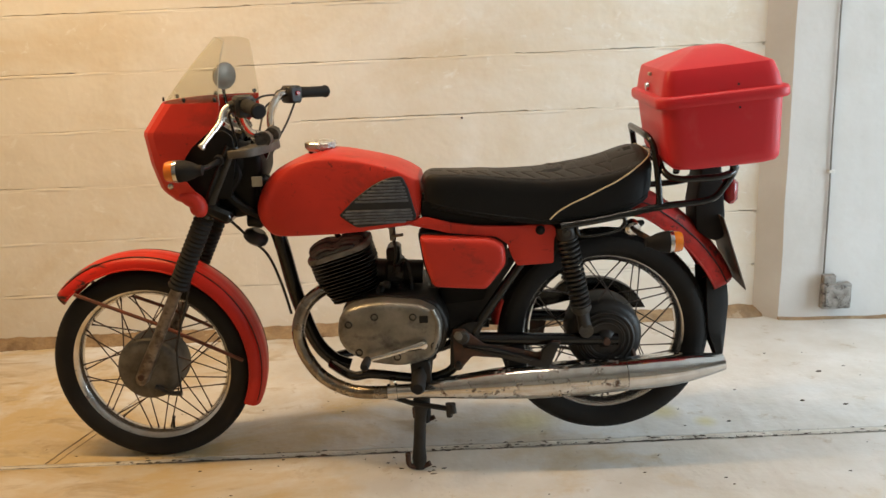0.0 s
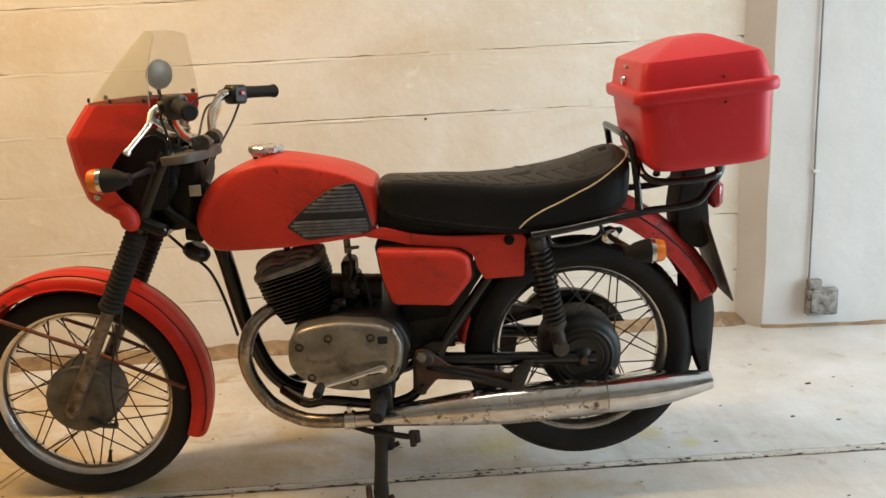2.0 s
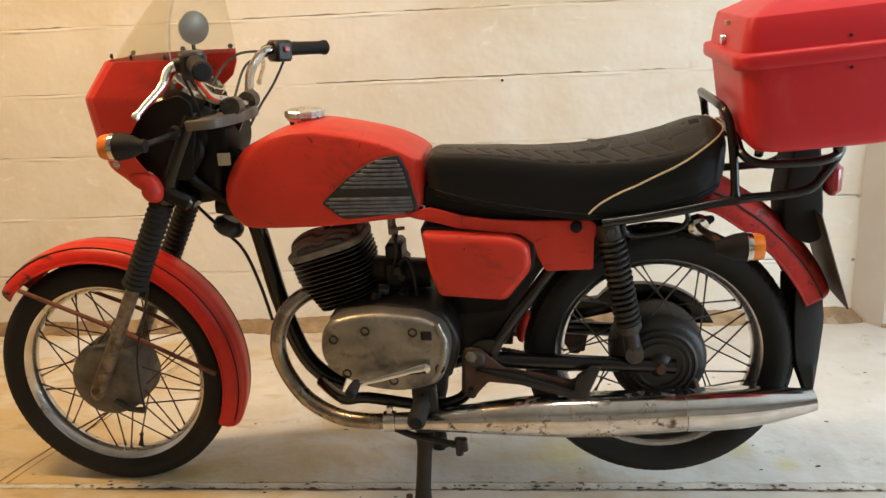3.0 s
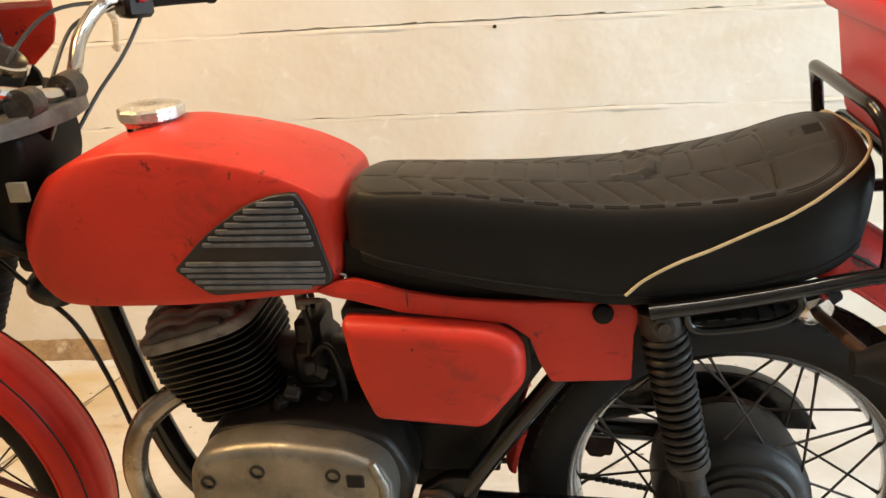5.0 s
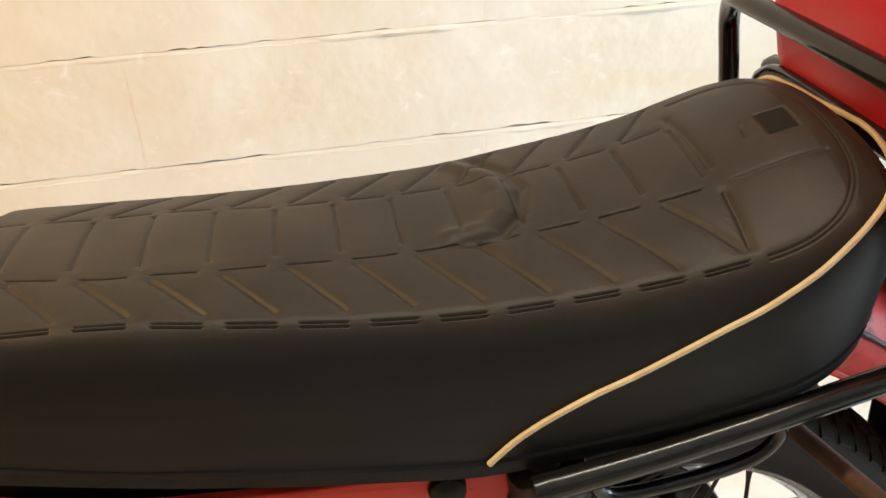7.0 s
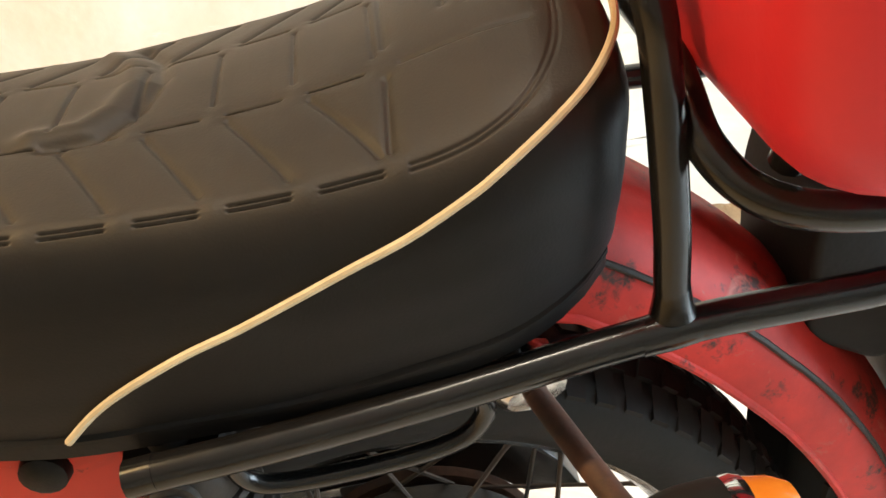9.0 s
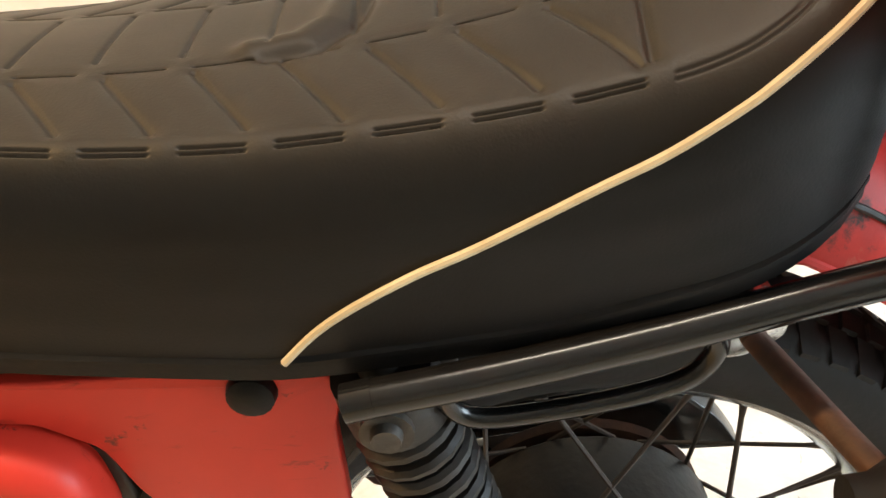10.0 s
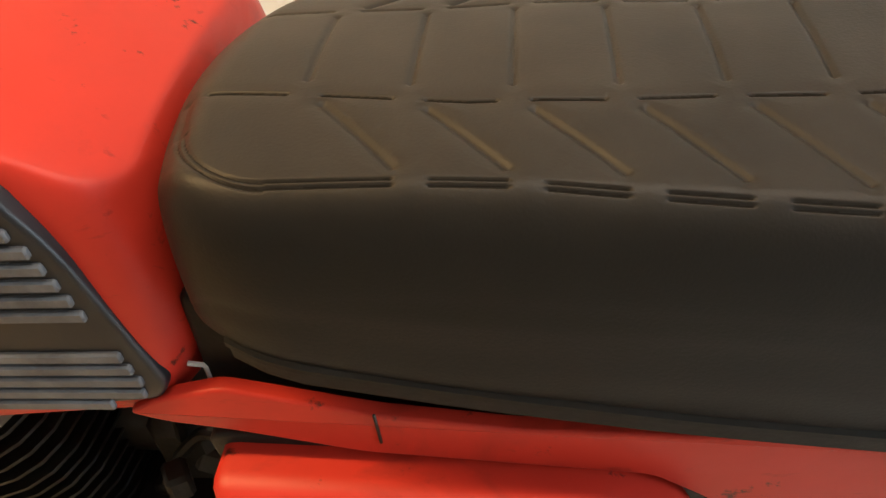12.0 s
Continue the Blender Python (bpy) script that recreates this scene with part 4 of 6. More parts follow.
for s in along:
    w = 0.115 * interp(s, [(0, 0.42), (0.012, 0.60), (0.025, 0.71), (0.045, 0.80), (0.07, 0.87), (0.12, 0.94), (0.2, 0.985), (0.3, 1.0), (0.94, 1.0), (0.955, 0.995), (0.966, 0.982), (0.975, 0.955), (0.985, 0.90), (0.993, 0.82), (1, 0.70)])
    zb = interp(s, [(0, 0.690), (0.5, 0.694), (0.65, 0.698), (0.82, 0.706), (1, 0.714)])
    zc = interp(s, [(0, 0.850), (0.05, 0.874), (0.12, 0.891), (0.25, 0.898), (0.45, 0.898), (0.66, 0.888), (0.78, 0.878), (0.88, 0.863), (0.93, 0.850), (1, 0.828)])
    zt = interp(s, [(0, 0.862), (0.05, 0.884), (0.12, 0.900), (0.22, 0.909), (0.38, 0.913), (0.55, 0.909), (0.66, 0.902), (0.80, 0.887), (0.88, 0.873), (0.93, 0.860), (1, 0.836)])
    sec = [(0.0, zb + 0.004), (0.55, zb + 0.002), (0.92, zb), (0.972, zb + 0.003), (0.995, zb + 0.011), (1.0, zb + 0.035), (0.995, (zb + zc) / 2), (0.962, zc - 0.030), (0.930, zc - 0.007), (0.914, zc - 0.0008), (0.893, zc + 0.002),
           (0.80, zc + 0.30 * (zt - zc)), (0.62, zc + 0.66 * (zt - zc)), (0.40, zc + 0.90 * (zt - zc)), (0.2, zt - 0.0008), (0, zt)]
    sec = [(-k, z) for k, z in sec] + [(k, z) for k, z in sec[-2:0:-1]]
    rings.append([(interp(z, TXF) * (1 - s) + interp(z, TXR) * s, k * w + MY, z) for k, z in sec])
g = Geo().rings(rings, True, True, True)
tank = P("fuel_tank", g, RED, None, "red painted steel fuel tank", 50)
mod = tank.modifiers.new("smooth", "SUBSURF")
mod.levels = mod.render_levels = 1
# filler cap
cap_m = Matrix.Translation((-0.286, 0.0, 0.907)) @ Matrix.Rotation(radians(-90), 4, "Y")
cap = P("filler_cap", Geo().lathe([(0, 0.038), (0.006, 0.0405), (0.009, 0.0445), (0.021, 0.0445), (0.024, 0.0420), (0.027, 0.030), (0.0285, 0.012), (0.0288, 0.0)], cap_m, 10), ALLOY, tank, "worn chrome filler cap", 24)
P("cap_neck", Geo().lathe([(-0.006, 0.036), (0.004, 0.036)], cap_m, 28), CHROME, cap)

# ribbed badges on the tank sides
BADGE_OUT = [(-0.229, 0.748), (-0.178, 0.797), (-0.125, 0.832), (-0.087, 0.846), (-0.056, 0.848), (-0.040, 0.817), (-0.021, 0.737), (-0.028, 0.727), (-0.100, 0.719), (-0.184, 0.712)]
for s in (-1, 1):
    y = MY + s * 0.109
    b = P("badge", Geo().plate(rounded(BADGE_OUT, [0.006, 0.03, 0.03, 0.02, 0.008, 0.02, 0.008, 0.006, 0.02, 0.012]), y - s * -0.008, y - s * 0.012, 0.003), BADGE, tank, "dark ribbed tank badge with worn ribs")
    for z in [0.7255, 0.7335, 0.7415, 0.7495, 0.7575] + [0.783 + 0.0088 * k for k in range(7)]:
        xs = []
        nn = len(BADGE_OUT)
        for i in range(nn):
            (xa, za), (xb, zb_) = BADGE_OUT[i], BADGE_OUT[(i + 1) % nn]
            if (za - z) * (zb_ - z) < 0:
                xs.append(xa + (xb - xa) * (z - za) / (zb_ - za))
        if len(xs) == 2:
            a, c = min(xs) + 0.009, max(xs) - 0.009
            P("rib", Geo().box(a, c, min(y + s * 0.007, y + s * 0.0105), max(y + s * 0.007, y + s * 0.0105), z - 0.0030, z + 0.0030, 0.0010), BADGE_RIB, b)

# ---- seat ----
SEAT_NEAR = [(-0.03, 0.847), (0.02, 0.849), (0.096, 0.847), (0.136, 0.8445), (0.176, 0.840), (0.2155, 0.8355), (0.255, 0.831), (0.294, 0.828), (0.334, 0.8265), (0.374, 0.827), (0.414, 0.8285), (0.452, 0.831), (0.49, 0.836), (0.53, 0.845), (0.56, 0.855), (0.585, 0.857), (0.625, 0.835)]
SEAT_MID = [(-0.03, 0.850), (0.03, 0.852), (0.10, 0.850), (0.15, 0.848), (0.20, 0.843), (0.25, 0.8395), (0.30, 0.837), (0.364, 0.8375), (0.401, 0.8415), (0.442, 0.8475), (0.49, 0.860), (0.53, 0.876), (0.56, 0.886), (0.585, 0.885), (0.605, 0.876), (0.625, 0.850)]
SEAT_FAR = [(-0.03, 0.828), (0.05, 0.828), (0.15, 0.8255), (0.22, 0.826), (0.28, 0.829), (0.33, 0.832), (0.38, 0.840), (0.43, 0.847), (0.48, 0.857), (0.53, 0.872), (0.56, 0.879), (0.585, 0.876), (0.605, 0.866), (0.625, 0.842)]
SEAT_BOT = [(-0.03, 0.786), (0.018, 0.777), (0.047, 0.768), (0.125, 0.750), (0.20, 0.736), (0.257, 0.728), (0.33, 0.719), (0.45, 0.730), (0.55, 0.755), (0.59, 0.770), (0.625, 0.79)]
SHOULDER = [(0.0, 0.017), (0.30, 0.019), (0.62, 0.021)]
FAR_SIDE = 1.21           # the far half is wider
XA, XB, DROP = 0.007, 0.613, 0.044


def seat_half(x):
    front = min(1.0, max(0.0, (x - XA) / 0.045))
    rear = min(1.0, max(0.0, (XB - x) / 0.10))
    return 0.099 * (0.76 + 0.24 * math.sqrt(1 - (1 - front) ** 2)) * (0.52 + 0.48 * math.sqrt(1 - (1 - rear) ** 2))


def smooth_tab(table, x, w=0.02):
    return (interp(x - w, table) + 2 * interp(x, table) + interp(x + w, table)) / 4


def top_table(x):
    """Heights of the seat's top across it, as a parabola, and how far the ends round down."""
    a, b, c = smooth_tab(SEAT_NEAR, x), smooth_tab(SEAT_MID, x), smooth_tab(SEAT_FAR, x)
    end = max(0.0, min(1.0, (x - XA) / 0.022, (XB - x) / 0.020))
    low = 0.030 * (1 - math.sqrt(max(0.0, 1 - (1 - end) ** 2)))
    return a - low, b - low, c - low


def top_z(y, abc):
    """Height of the top at y from the seat's middle."""
    u, (a, b, c) = y, abc
    p, q, r = -0.088, -0.018, 0.112
    return a * (u - q) * (u - r) / ((p - q) * (p - r)) + b * (u - p) * (u - r) / ((q - p) * (q - r)) + c * (u - p) * (u - q) / ((r - p) * (r - q))


def shoulder(k, sg, w, sh, abc):
    """The rounded edge between top and side, k from 0 to 1."""
    y0 = w - sh
    z0 = top_z(sg * y0, abc)
    slope = (z0 - top_z(sg * (y0 - 0.002), abc)) / 0.002
    slope = max(-0.7, min(0.1, slope))
    p = [(y0, z0), (y0 + 0.62 * sh, z0 + slope * 0.62 * sh), (w, z0 - 0.52 * DROP), (w, z0 - DROP)]
    b = ((1 - k) ** 3, 3 * k * (1 - k) ** 2, 3 * k * k * (1 - k), k ** 3)
    return sum(b[i] * p[i][0] for i in range(4)), sum(b[i] * p[i][1] for i in range(4))


def dent(d, width):
    return math.exp(-(d / width) ** 2)


def seg_dist(px, py, ax, ay, bx, by):
    dx, dy = bx - ax, by - ay
    t = max(0.0, min(1.0, ((px - ax) * dx + (py - ay) * dy) / (dx * dx + dy * dy)))
    return math.hypot(px - ax - t * dx, py - ay - t * dy)


PITCH, END0 = 0.0395, 0.0968
ROW = [(0.02, -0.028), (0.08, -0.0345), (0.12, -0.039), (0.17, -0.0375), (0.21, -0.033), (0.25, -0.031), (0.29, -0.027), (0.33, -0.0235), (0.41, -0.021), (0.45, -0.021), (0.49, -0.025)]
RIM_ROW = [(0.056, -0.0850), (0.10, -0.0842), (0.14, -0.0842), (0.176, -0.0855), (0.216, -0.0863), (0.255, -0.0870), (0.33, -0.0872), (0.374, -0.0862), (0.45, -0.0855), (0.53, -0.0855)]
FAR_ROW, FAR_RIM = 0.053, 0.106
FOLD = [(0.326, -0.014), (0.348, -0.010), (0.360, 0.004), (0.366, 0.030), (0.360, 0.060), (0.340, 0.090)]
FOLD_LOW = [(0.334, -0.024), (0.358, -0.020), (0.374, 0.000), (0.381, 0.030), (0.374, 0.062), (0.360, 0.090)]


def pressed(x, y):
    """Depth of the pressed lines of the seat's top: narrow, and wide for the puffed vinyl round them."""
    lines = []
    k = math.floor((x - END0) / PITCH) + 1
    row, rim = interp(x, ROW), interp(x, RIM_ROW)
    double = 9.0
    for j in (-1, 0, 1):
        e = END0 + (k + j) * PITCH
        if 0.09 < e < 0.50:
            lo = e - 0.0265 if e > END0 + 0.01 else 0.053
            for yy in (rim, FAR_RIM):
                for off in (-0.00125, 0.00125):
                    double = min(double, math.hypot(max(lo - x, 0, x - e), y - yy - off))
            lines.append((0.75, seg_dist(x, y, e - 0.031, interp(e - 0.031, ROW) - 0.006, e - 0.0005, -0.0765), 0.0016))
            lines.append((0.75, seg_dist(x, y, e - 0.031, FAR_ROW + 0.006, e - 0.0005, 0.098), 0.0016))
        if 0.04 < e < 0.50:
            for yy in (row, FAR_ROW):
                lines.append((0.8, math.hypot(max(e - 0.032 - x, 0, x - e + 0.006), y - yy), 0.0010))
            lines.append((0.75, seg_dist(x, y, e, interp(e, ROW) + 0.011, e - 0.002, FAR_ROW - 0.008), 0.0013))
    lines.append((0.55, double, 0.0007))
    if x < 0.06:
        for off in (-0.0013, 0.0013):
            if x < 0.053 and y < -0.052:
                lines.append((0.5, abs(math.hypot(x - 0.053, y + 0.052) - 0.0335 - off), 0.0009))
        lines.append((0.6, seg_dist(x, y, 0.0185, -0.052, 0.017, -0.028), 0.0018))
    if x > 0.46:
        lines.append((0.9, seg_dist(x, y, 0.497, -0.034, 0.496, -0.075), 0.0019))
        lines.append((0.8, seg_dist(x, y, 0.497, -0.009, 0.496, 0.064), 0.0019))
        lines.append((0.6, seg_dist(x, y, 0.504, -0.027, 0.562, -0.031), 0.0014))
        lines.append((0.7, seg_dist(x, y, 0.5275, 0.013, 0.5265, 0.003), 0.0020))
        out = max(0.0, math.hypot(max(abs(x - 0.548) - 0.010, 0.0), max(abs(y - 0.008) - 0.012, 0.0)))
        lines.append((0.45, out, 0.0010))
        if x > 0.503:
            q = (abs(x - 0.50) / 0.075) ** 3 + (abs(y) / 0.0865) ** 3
            for off in (-0.0013, 0.0013):
                lines.append((0.40, abs((q ** (1 / 3) - 1) * 0.08 - off), 0.0008))
    fine = max(a * dent(d, w) for a, d, w in lines)
    mark = max(a * dent(d, w) if w < 0.0011 else 0.0 for a, d, w in lines)
    soft = max(a * dent(d, 0.0050) * (0.5 if w < 0.0015 else 1.0) for a, d, w in lines)
    return 0.0019 * fine + 0.0013 * soft, mark


def fold_dist(x, y, line):
    return min(seg_dist(x, y, *line[i], *line[i + 1]) for i in range(len(line) - 1))


def tuck(x, z):
    """How far the seat's tail draws in below its piping."""
    return interp(z, [(0.735, 0.030), (0.757, 0.021), (0.785, 0.014), (0.83, 0.009), (0.875, 0.0)]) * max(0.0, (x - 0.50) / 0.113) ** 2


def seat_shape():
    nx, nt = 680, 640
    vs, fs, deep = [], [], []
    for i in range(nx + 1):
        x = XA + (XB - XA) * i / nx
        w, sh, abc, zb = seat_half(x), interp(x, SHOULDER), top_table(x), smooth_tab(SEAT_BOT, x)
        bulge = max(0.0, 1 - (x - XA) / 0.08)
        for j in range(nt + 1):
            t = -1 + 2 * j / nt
            a, sg = abs(t), (-1 if t < 0 else 1)
            wide = w if sg < 0 else w * FAR_SIDE
            line = 0.0
            if a < 0.62:                        # top, with its pressed lines and a fold in the cover
                y = (wide - sh) * a / 0.62
                low, line = pressed(x, y * sg)
                z = top_z(y * sg, abc) - low
                if 0.30 < x < 0.41:
                    z += 0.0034 * dent(fold_dist(x, y * sg, FOLD), 0.0075) - 0.0030 * dent(fold_dist(x, y * sg, FOLD_LOW), 0.0042)
                z += 0.0012 * noise.noise((x * 14, y * sg * 14, 0.3)) * (1 - (a / 0.62) ** 4)
            elif a < 0.92:                      # rounded shoulder
                k = ((a - 0.62) / 0.30) ** 1.5
                y, z = shoulder(k, sg, wide, sh, abc)
                low, line = pressed(x, sg * (wide - sh + math.hypot(y - wide + sh, z - top_z(sg * (wide - sh), abc)))) if k < 0.6 else (0.0, 0.0)
                z -= low
            else:                               # side
                k = (a - 0.92) / 0.08
                y = wide * (1.0 - 0.012 * k + 0.004 * math.sin(math.pi * k)) + 0.0010 * noise.noise((x * 9, k * 3, 1.7)) * min(1.0, 4 * k)
                z = (top_z(sg * (wide - sh), abc) - DROP) * (1 - k) + zb * k
            deep.append(line)
            vs.append((x - 0.016 * bulge * bulge * (1 - min(1.0, (y / 0.09) ** 2)) - tuck(x, z), SY + y * sg, z))
    m = nt + 1
    for i in range(nx):
        for j in range(nt):
            a = i * m + j
            fs.append((a, a + m, a + m + 1, a + 1))
    fs.append(tuple(range(0, m)))
    fs.append(tuple(range(nx * m, nx * m + m))[::-1])
    return vs, fs, deep


vs, fs, deep = seat_shape()
g = Geo()
g.v, g.f = vs, fs
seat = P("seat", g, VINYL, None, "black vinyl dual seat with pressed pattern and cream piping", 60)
seat.data.materials.append(GROOVE_SHADE)
deep = np.array(deep)
# faces inside the pressed lines take the groove colour
in_groove = [int(len(f) == 4 and deep[list(f)].mean() > 0.40) for f in fs]
seat.data.polygons.foreach_set("material_index", in_groove)


def on_seat(x, z, s):
    """The seat's half width where its side or shoulder has this height."""
    w, sh, abc = seat_half(x) * (FAR_SIDE if s > 0 else 1.0), interp(x, SHOULDER), top_table(x)
    edge = [shoulder(k / 20, s, w, sh, abc) for k in range(21)]
    if z <= edge[-1][1]:
        return w * 1.003
    return float(np.interp(-z, [-q[1] for q in edge], [q[0] for q in edge]))


def seat_height(x, y, s):
    """Height of the seat's cover at y from its middle."""
    w, sh, abc = seat_half(x) * (FAR_SIDE if s > 0 else 1.0), interp(x, SHOULDER), top_table(x)
    if y <= w - sh:
        return top_z(s * y, abc)
    edge = [shoulder(k / 20, s, w, sh, abc) for k in range(21)]
    return float(np.interp(y, [q[0] for q in edge], [q[1] for q in edge]))


# base strip along the lower edge
pts = [(XA + 0.012 + (XB - XA - 0.02) * i / 40) for i in range(41)]
for s in (-1, 1):
    rows = []
    for x in pts:
        w, zb = seat_half(x) * (FAR_SIDE if s > 0 else 1.0), smooth_tab(SEAT_BOT, x)
        rows.append([(x - tuck(x, zb), SY + s * (w + a), zb + b) for a, b in ((-0.003, 0.003), (0.0006, -0.0005), (0.0006, -0.003), (-0.0016, -0.0045), (-0.0020, -0.0125), (-0.006, -0.015), (-0.05, -0.015), (-0.05, 0.003))])
    P("base_trim", Geo().rings(rows, True, True, True), DEEP_BLACK, seat, "black plastic trim of the seat base")
    side = [(0.331, 0.721), (0.347, 0.7365), (0.365, 0.749), (0.394, 0.7645), (0.421, 0.776), (0.448, 0.789), (0.473, 0.801), (0.500, 0.8135)]
    pp = [(x, s * (on_seat(x, z, s) + 0.0008), z) for x, z in side]
    for x, z in ((0.527, 0.8290), (0.540, 0.8375), (0.552, 0.8455), (0.565, 0.8540)):
        pp.append((x, s * (on_seat(x, z, s) + 0.0008), z))
    for x, y, z in ((0.579, 0.0740, 0.8625), (0.590, 0.0600, 0.8695), (0.5985, 0.041, 0.8750), (0.6025, 0.019, 0.8790), (0.603, 0.0, 0.8805)):
        y *= FAR_SIDE if s > 0 else 1.0
        pp.append((x, s * y, max(z + 0.0006, seat_height(x, y, s) + 0.0008)))
    pp = [(p.x, SY + p.y, p.z) for p in curve(pp, 6)]
    P("piping", Geo().tube(pp, 0.0021, 8), CREAM, seat, "cream piping cord")

# tray under the seat, near-black so that the gap below stays dark
P("seat_base", Geo().plate(rounded([(-0.012, 0.700), (-0.008, 0.782), (0.05, 0.768), (0.20, 0.738), (0.34, 0.722), (0.545, 0.752), (0.550, 0.728), (0.34, 0.695)], 0.008), SY - 0.070, SY + 0.090, 0.004), DEEP_BLACK, seat, "near-black seat base tray that keeps the gap dark")

P("wire_clip", Geo().tube([(-0.0165, -0.1215, 0.7368), (-0.0095, -0.1215, 0.7358), (-0.0085, -0.1215, 0.7350), (-0.0088, -0.1215, 0.7220)], 0.0013, 6), CARD, seat, "small bright wire clip")

# ---- red side panel and box ----
for s in (-1, 1):
    pan = P("side_panel", Geo().plate(rounded([(-0.048, 0.719), (-0.030, 0.728), (0.002, 0.736), (0.07, 0.7175), (0.13, 0.708), (0.20, 0.704), (0.335, 0.704), (0.352, 0.690), (0.343, 0.662), (0.341, 0.597), (0.243, 0.593), (0.228, 0.622), (0.218, 0.655), (0.190, 0.675), (0.06, 0.690), (0.0, 0.706), (-0.030, 0.712)], 0.006),
                                      s * 0.136, s * 0.128, 0.002), RED, None, "red painted side panel")
    P("panel_knob", Geo().lathe([(0, 0), (0, 0.013), (s * 0.006, 0.012), (s * 0.009, 0.007), (s * 0.009, 0)], Matrix.Translation((0.306, s * 0.136, 0.690)) @ AX_Y, 16), DEEP_BLACK, pan, "black rubber knob")
    P("panel_seam", Geo().box(0.0682, 0.0696, min(s * 0.1355, s * 0.1368), max(s * 0.1355, s * 0.1368), 0.698, 0.719, 0.0003), DIRTY, pan)
    P("tool_box", Geo().bevelled([(-0.016, 0.687), (-0.005, 0.604), (0.017, 0.544), (0.158, 0.533), (0.213, 0.602), (0.210, 0.656), (0.172, 0.676)], [0.012, 0.05, 0.012, 0.014, 0.016, 0.022, 0.03], s * 0.162, s * 0.085, 0.018), RED, None, "red side box cover")
    # dark plate behind the box stands in for the shadow round it
    P("box_shade_plate", Geo().plate(rounded([(-0.022, 0.693), (-0.010, 0.602), (0.012, 0.536), (0.161, 0.526), (0.220, 0.600), (0.217, 0.664), (0.176, 0.684)], 0.012), s * 0.128, s * 0.07, 0.003), DIRTY)

# ---- engine ----
eng = group_part("engine", "grimy single cylinder engine")
P("crankcase", Geo().plate(rounded([(-0.255, 0.425), (-0.235, 0.50), (-0.10, 0.52), (0.02, 0.50), (0.055, 0.43), (0.035, 0.345), (-0.08, 0.305), (-0.18, 0.318), (-0.245, 0.36)], 0.03), -0.125, 0.15, 0.012), DIRTY, eng)
COVER = [(-0.252, 0.430), (-0.246, 0.470), (-0.222, 0.496), (-0.170, 0.509), (-0.116, 0.513), (-0.024, 0.503), (0.020, 0.480), (0.036, 0.440), (0.030, 0.392), (0.010, 0.348), (-0.034, 0.332), (-0.084, 0.325), (-0.135, 0.331), (-0.175, 0.341), (-0.229, 0.369), (-0.249, 0.402)]
cover = P("engine_cover", Geo().bevelled(COVER, 0.02, -0.176, -0.12, 0.018), ALU, eng, "dull aluminium engine side cover")
for x, z in ((-0.219, 0.453), (-0.147, 0.473), (-0.043, 0.470), (-0.091, 0.356), (-0.195, 0.372), (0.012, 0.386)):
    g = Geo().lathe([(0.004, 0.0105), (-0.003, 0.0105), (-0.0035, 0.0075), (0.001, 0.0065), (0.001, 0.0)], Matrix.Translation((x, -0.1755, z)) @ AX_Y, 14)
    P("cover_screw", g, DIRTY, cover)
P("cover_window", Geo().box(-0.026, -0.002, -0.178, -0.170, 0.452, 0.473, 0.002), RUBBER, cover, "black rubber window plug")
g = Geo().tube([(0.010, -0.172, 0.488), (0.024, -0.174, 0.455), (0.022, -0.174, 0.41), (0.006, -0.174, 0.37)], [0.006, 0.008, 0.008, 0.006], 10)
P("cover_rib", g, ALU, cover)
g = Geo().lathe([(0, 0.020), (-0.001, 0.020), (-0.001, 0.0165), (0, 0.0165)], Matrix.Translation((-0.196, -0.1742, 0.398)) @ AX_Y, 24, True).lathe([(0, 0.010), (-0.001, 0.010), (-0.001, 0.007), (0, 0.007)], Matrix.Translation((-0.196, -0.1742, 0.398)) @ AX_Y, 20, True)
P("cover_emblem", g, ALU_DARK, cover, "worn round cast emblem")
lever = P("gear_lever", Geo().tube([(-0.018, -0.190, 0.394), (-0.06, -0.196, 0.386), (-0.115, -0.200, 0.372), (-0.165, -0.202, 0.360)], [0.012, 0.0075, 0.0065, 0.006], 10, flat=0.8).lathe([(0, 0), (0, 0.012), (-0.022, 0.012), (-0.024, 0.008), (-0.024, 0)], Matrix.Translation((-0.018, -0.172, 0.394)) @ AX_Y, 16), CHROME, eng, "chrome gear lever")
P("lever_rubber", Geo().tube([(-0.170, -0.198, 0.360), (-0.172, -0.222, 0.358), (-0.173, -0.245, 0.358), (-0.173, -0.250, 0.358)], [0.010, 0.0125, 0.0125, 0.009], 14), RUBBER, lever, "black rubber lever end")
cyl_m = Matrix.Translation((-0.212, -0.012, 0.490)) @ Matrix.Rotation(radians(-16.5), 4, "Y")


def fin_outline(hx, hy, r):
    return rounded([(-hx, -hy), (hx, -hy), (hx, hy), (-hx, hy)], r)


FLAT = Matrix(((1, 0, 0, 0), (0, 0, 1, 0), (0, 1, 0, 0), (0, 0, 0, 1)))
P("barrel", Geo().lathe([(0, 0.058), (0.145, 0.058)], cyl_m @ Matrix.Rotation(radians(-90), 4, "Y"), 28), DIRTY, eng)
for k in range(13):
    hx = 0.070 + 0.019 * min(1, k / 8)
    P("fin", Geo().plate(fin_outline(hx, hx * 0.97, 0.050), 0.002 + 0.0103 * k, 0.0046 + 0.0103 * k, 0.001, cyl_m @ FLAT), DIRTY, eng)
head = P("cylinder_head", Geo().plate(fin_outline(0.091, 0.088, 0.052), 0.150, 0.134, 0.005, cyl_m @ FLAT), DUSTY, eng, "dusty grey cylinder head")
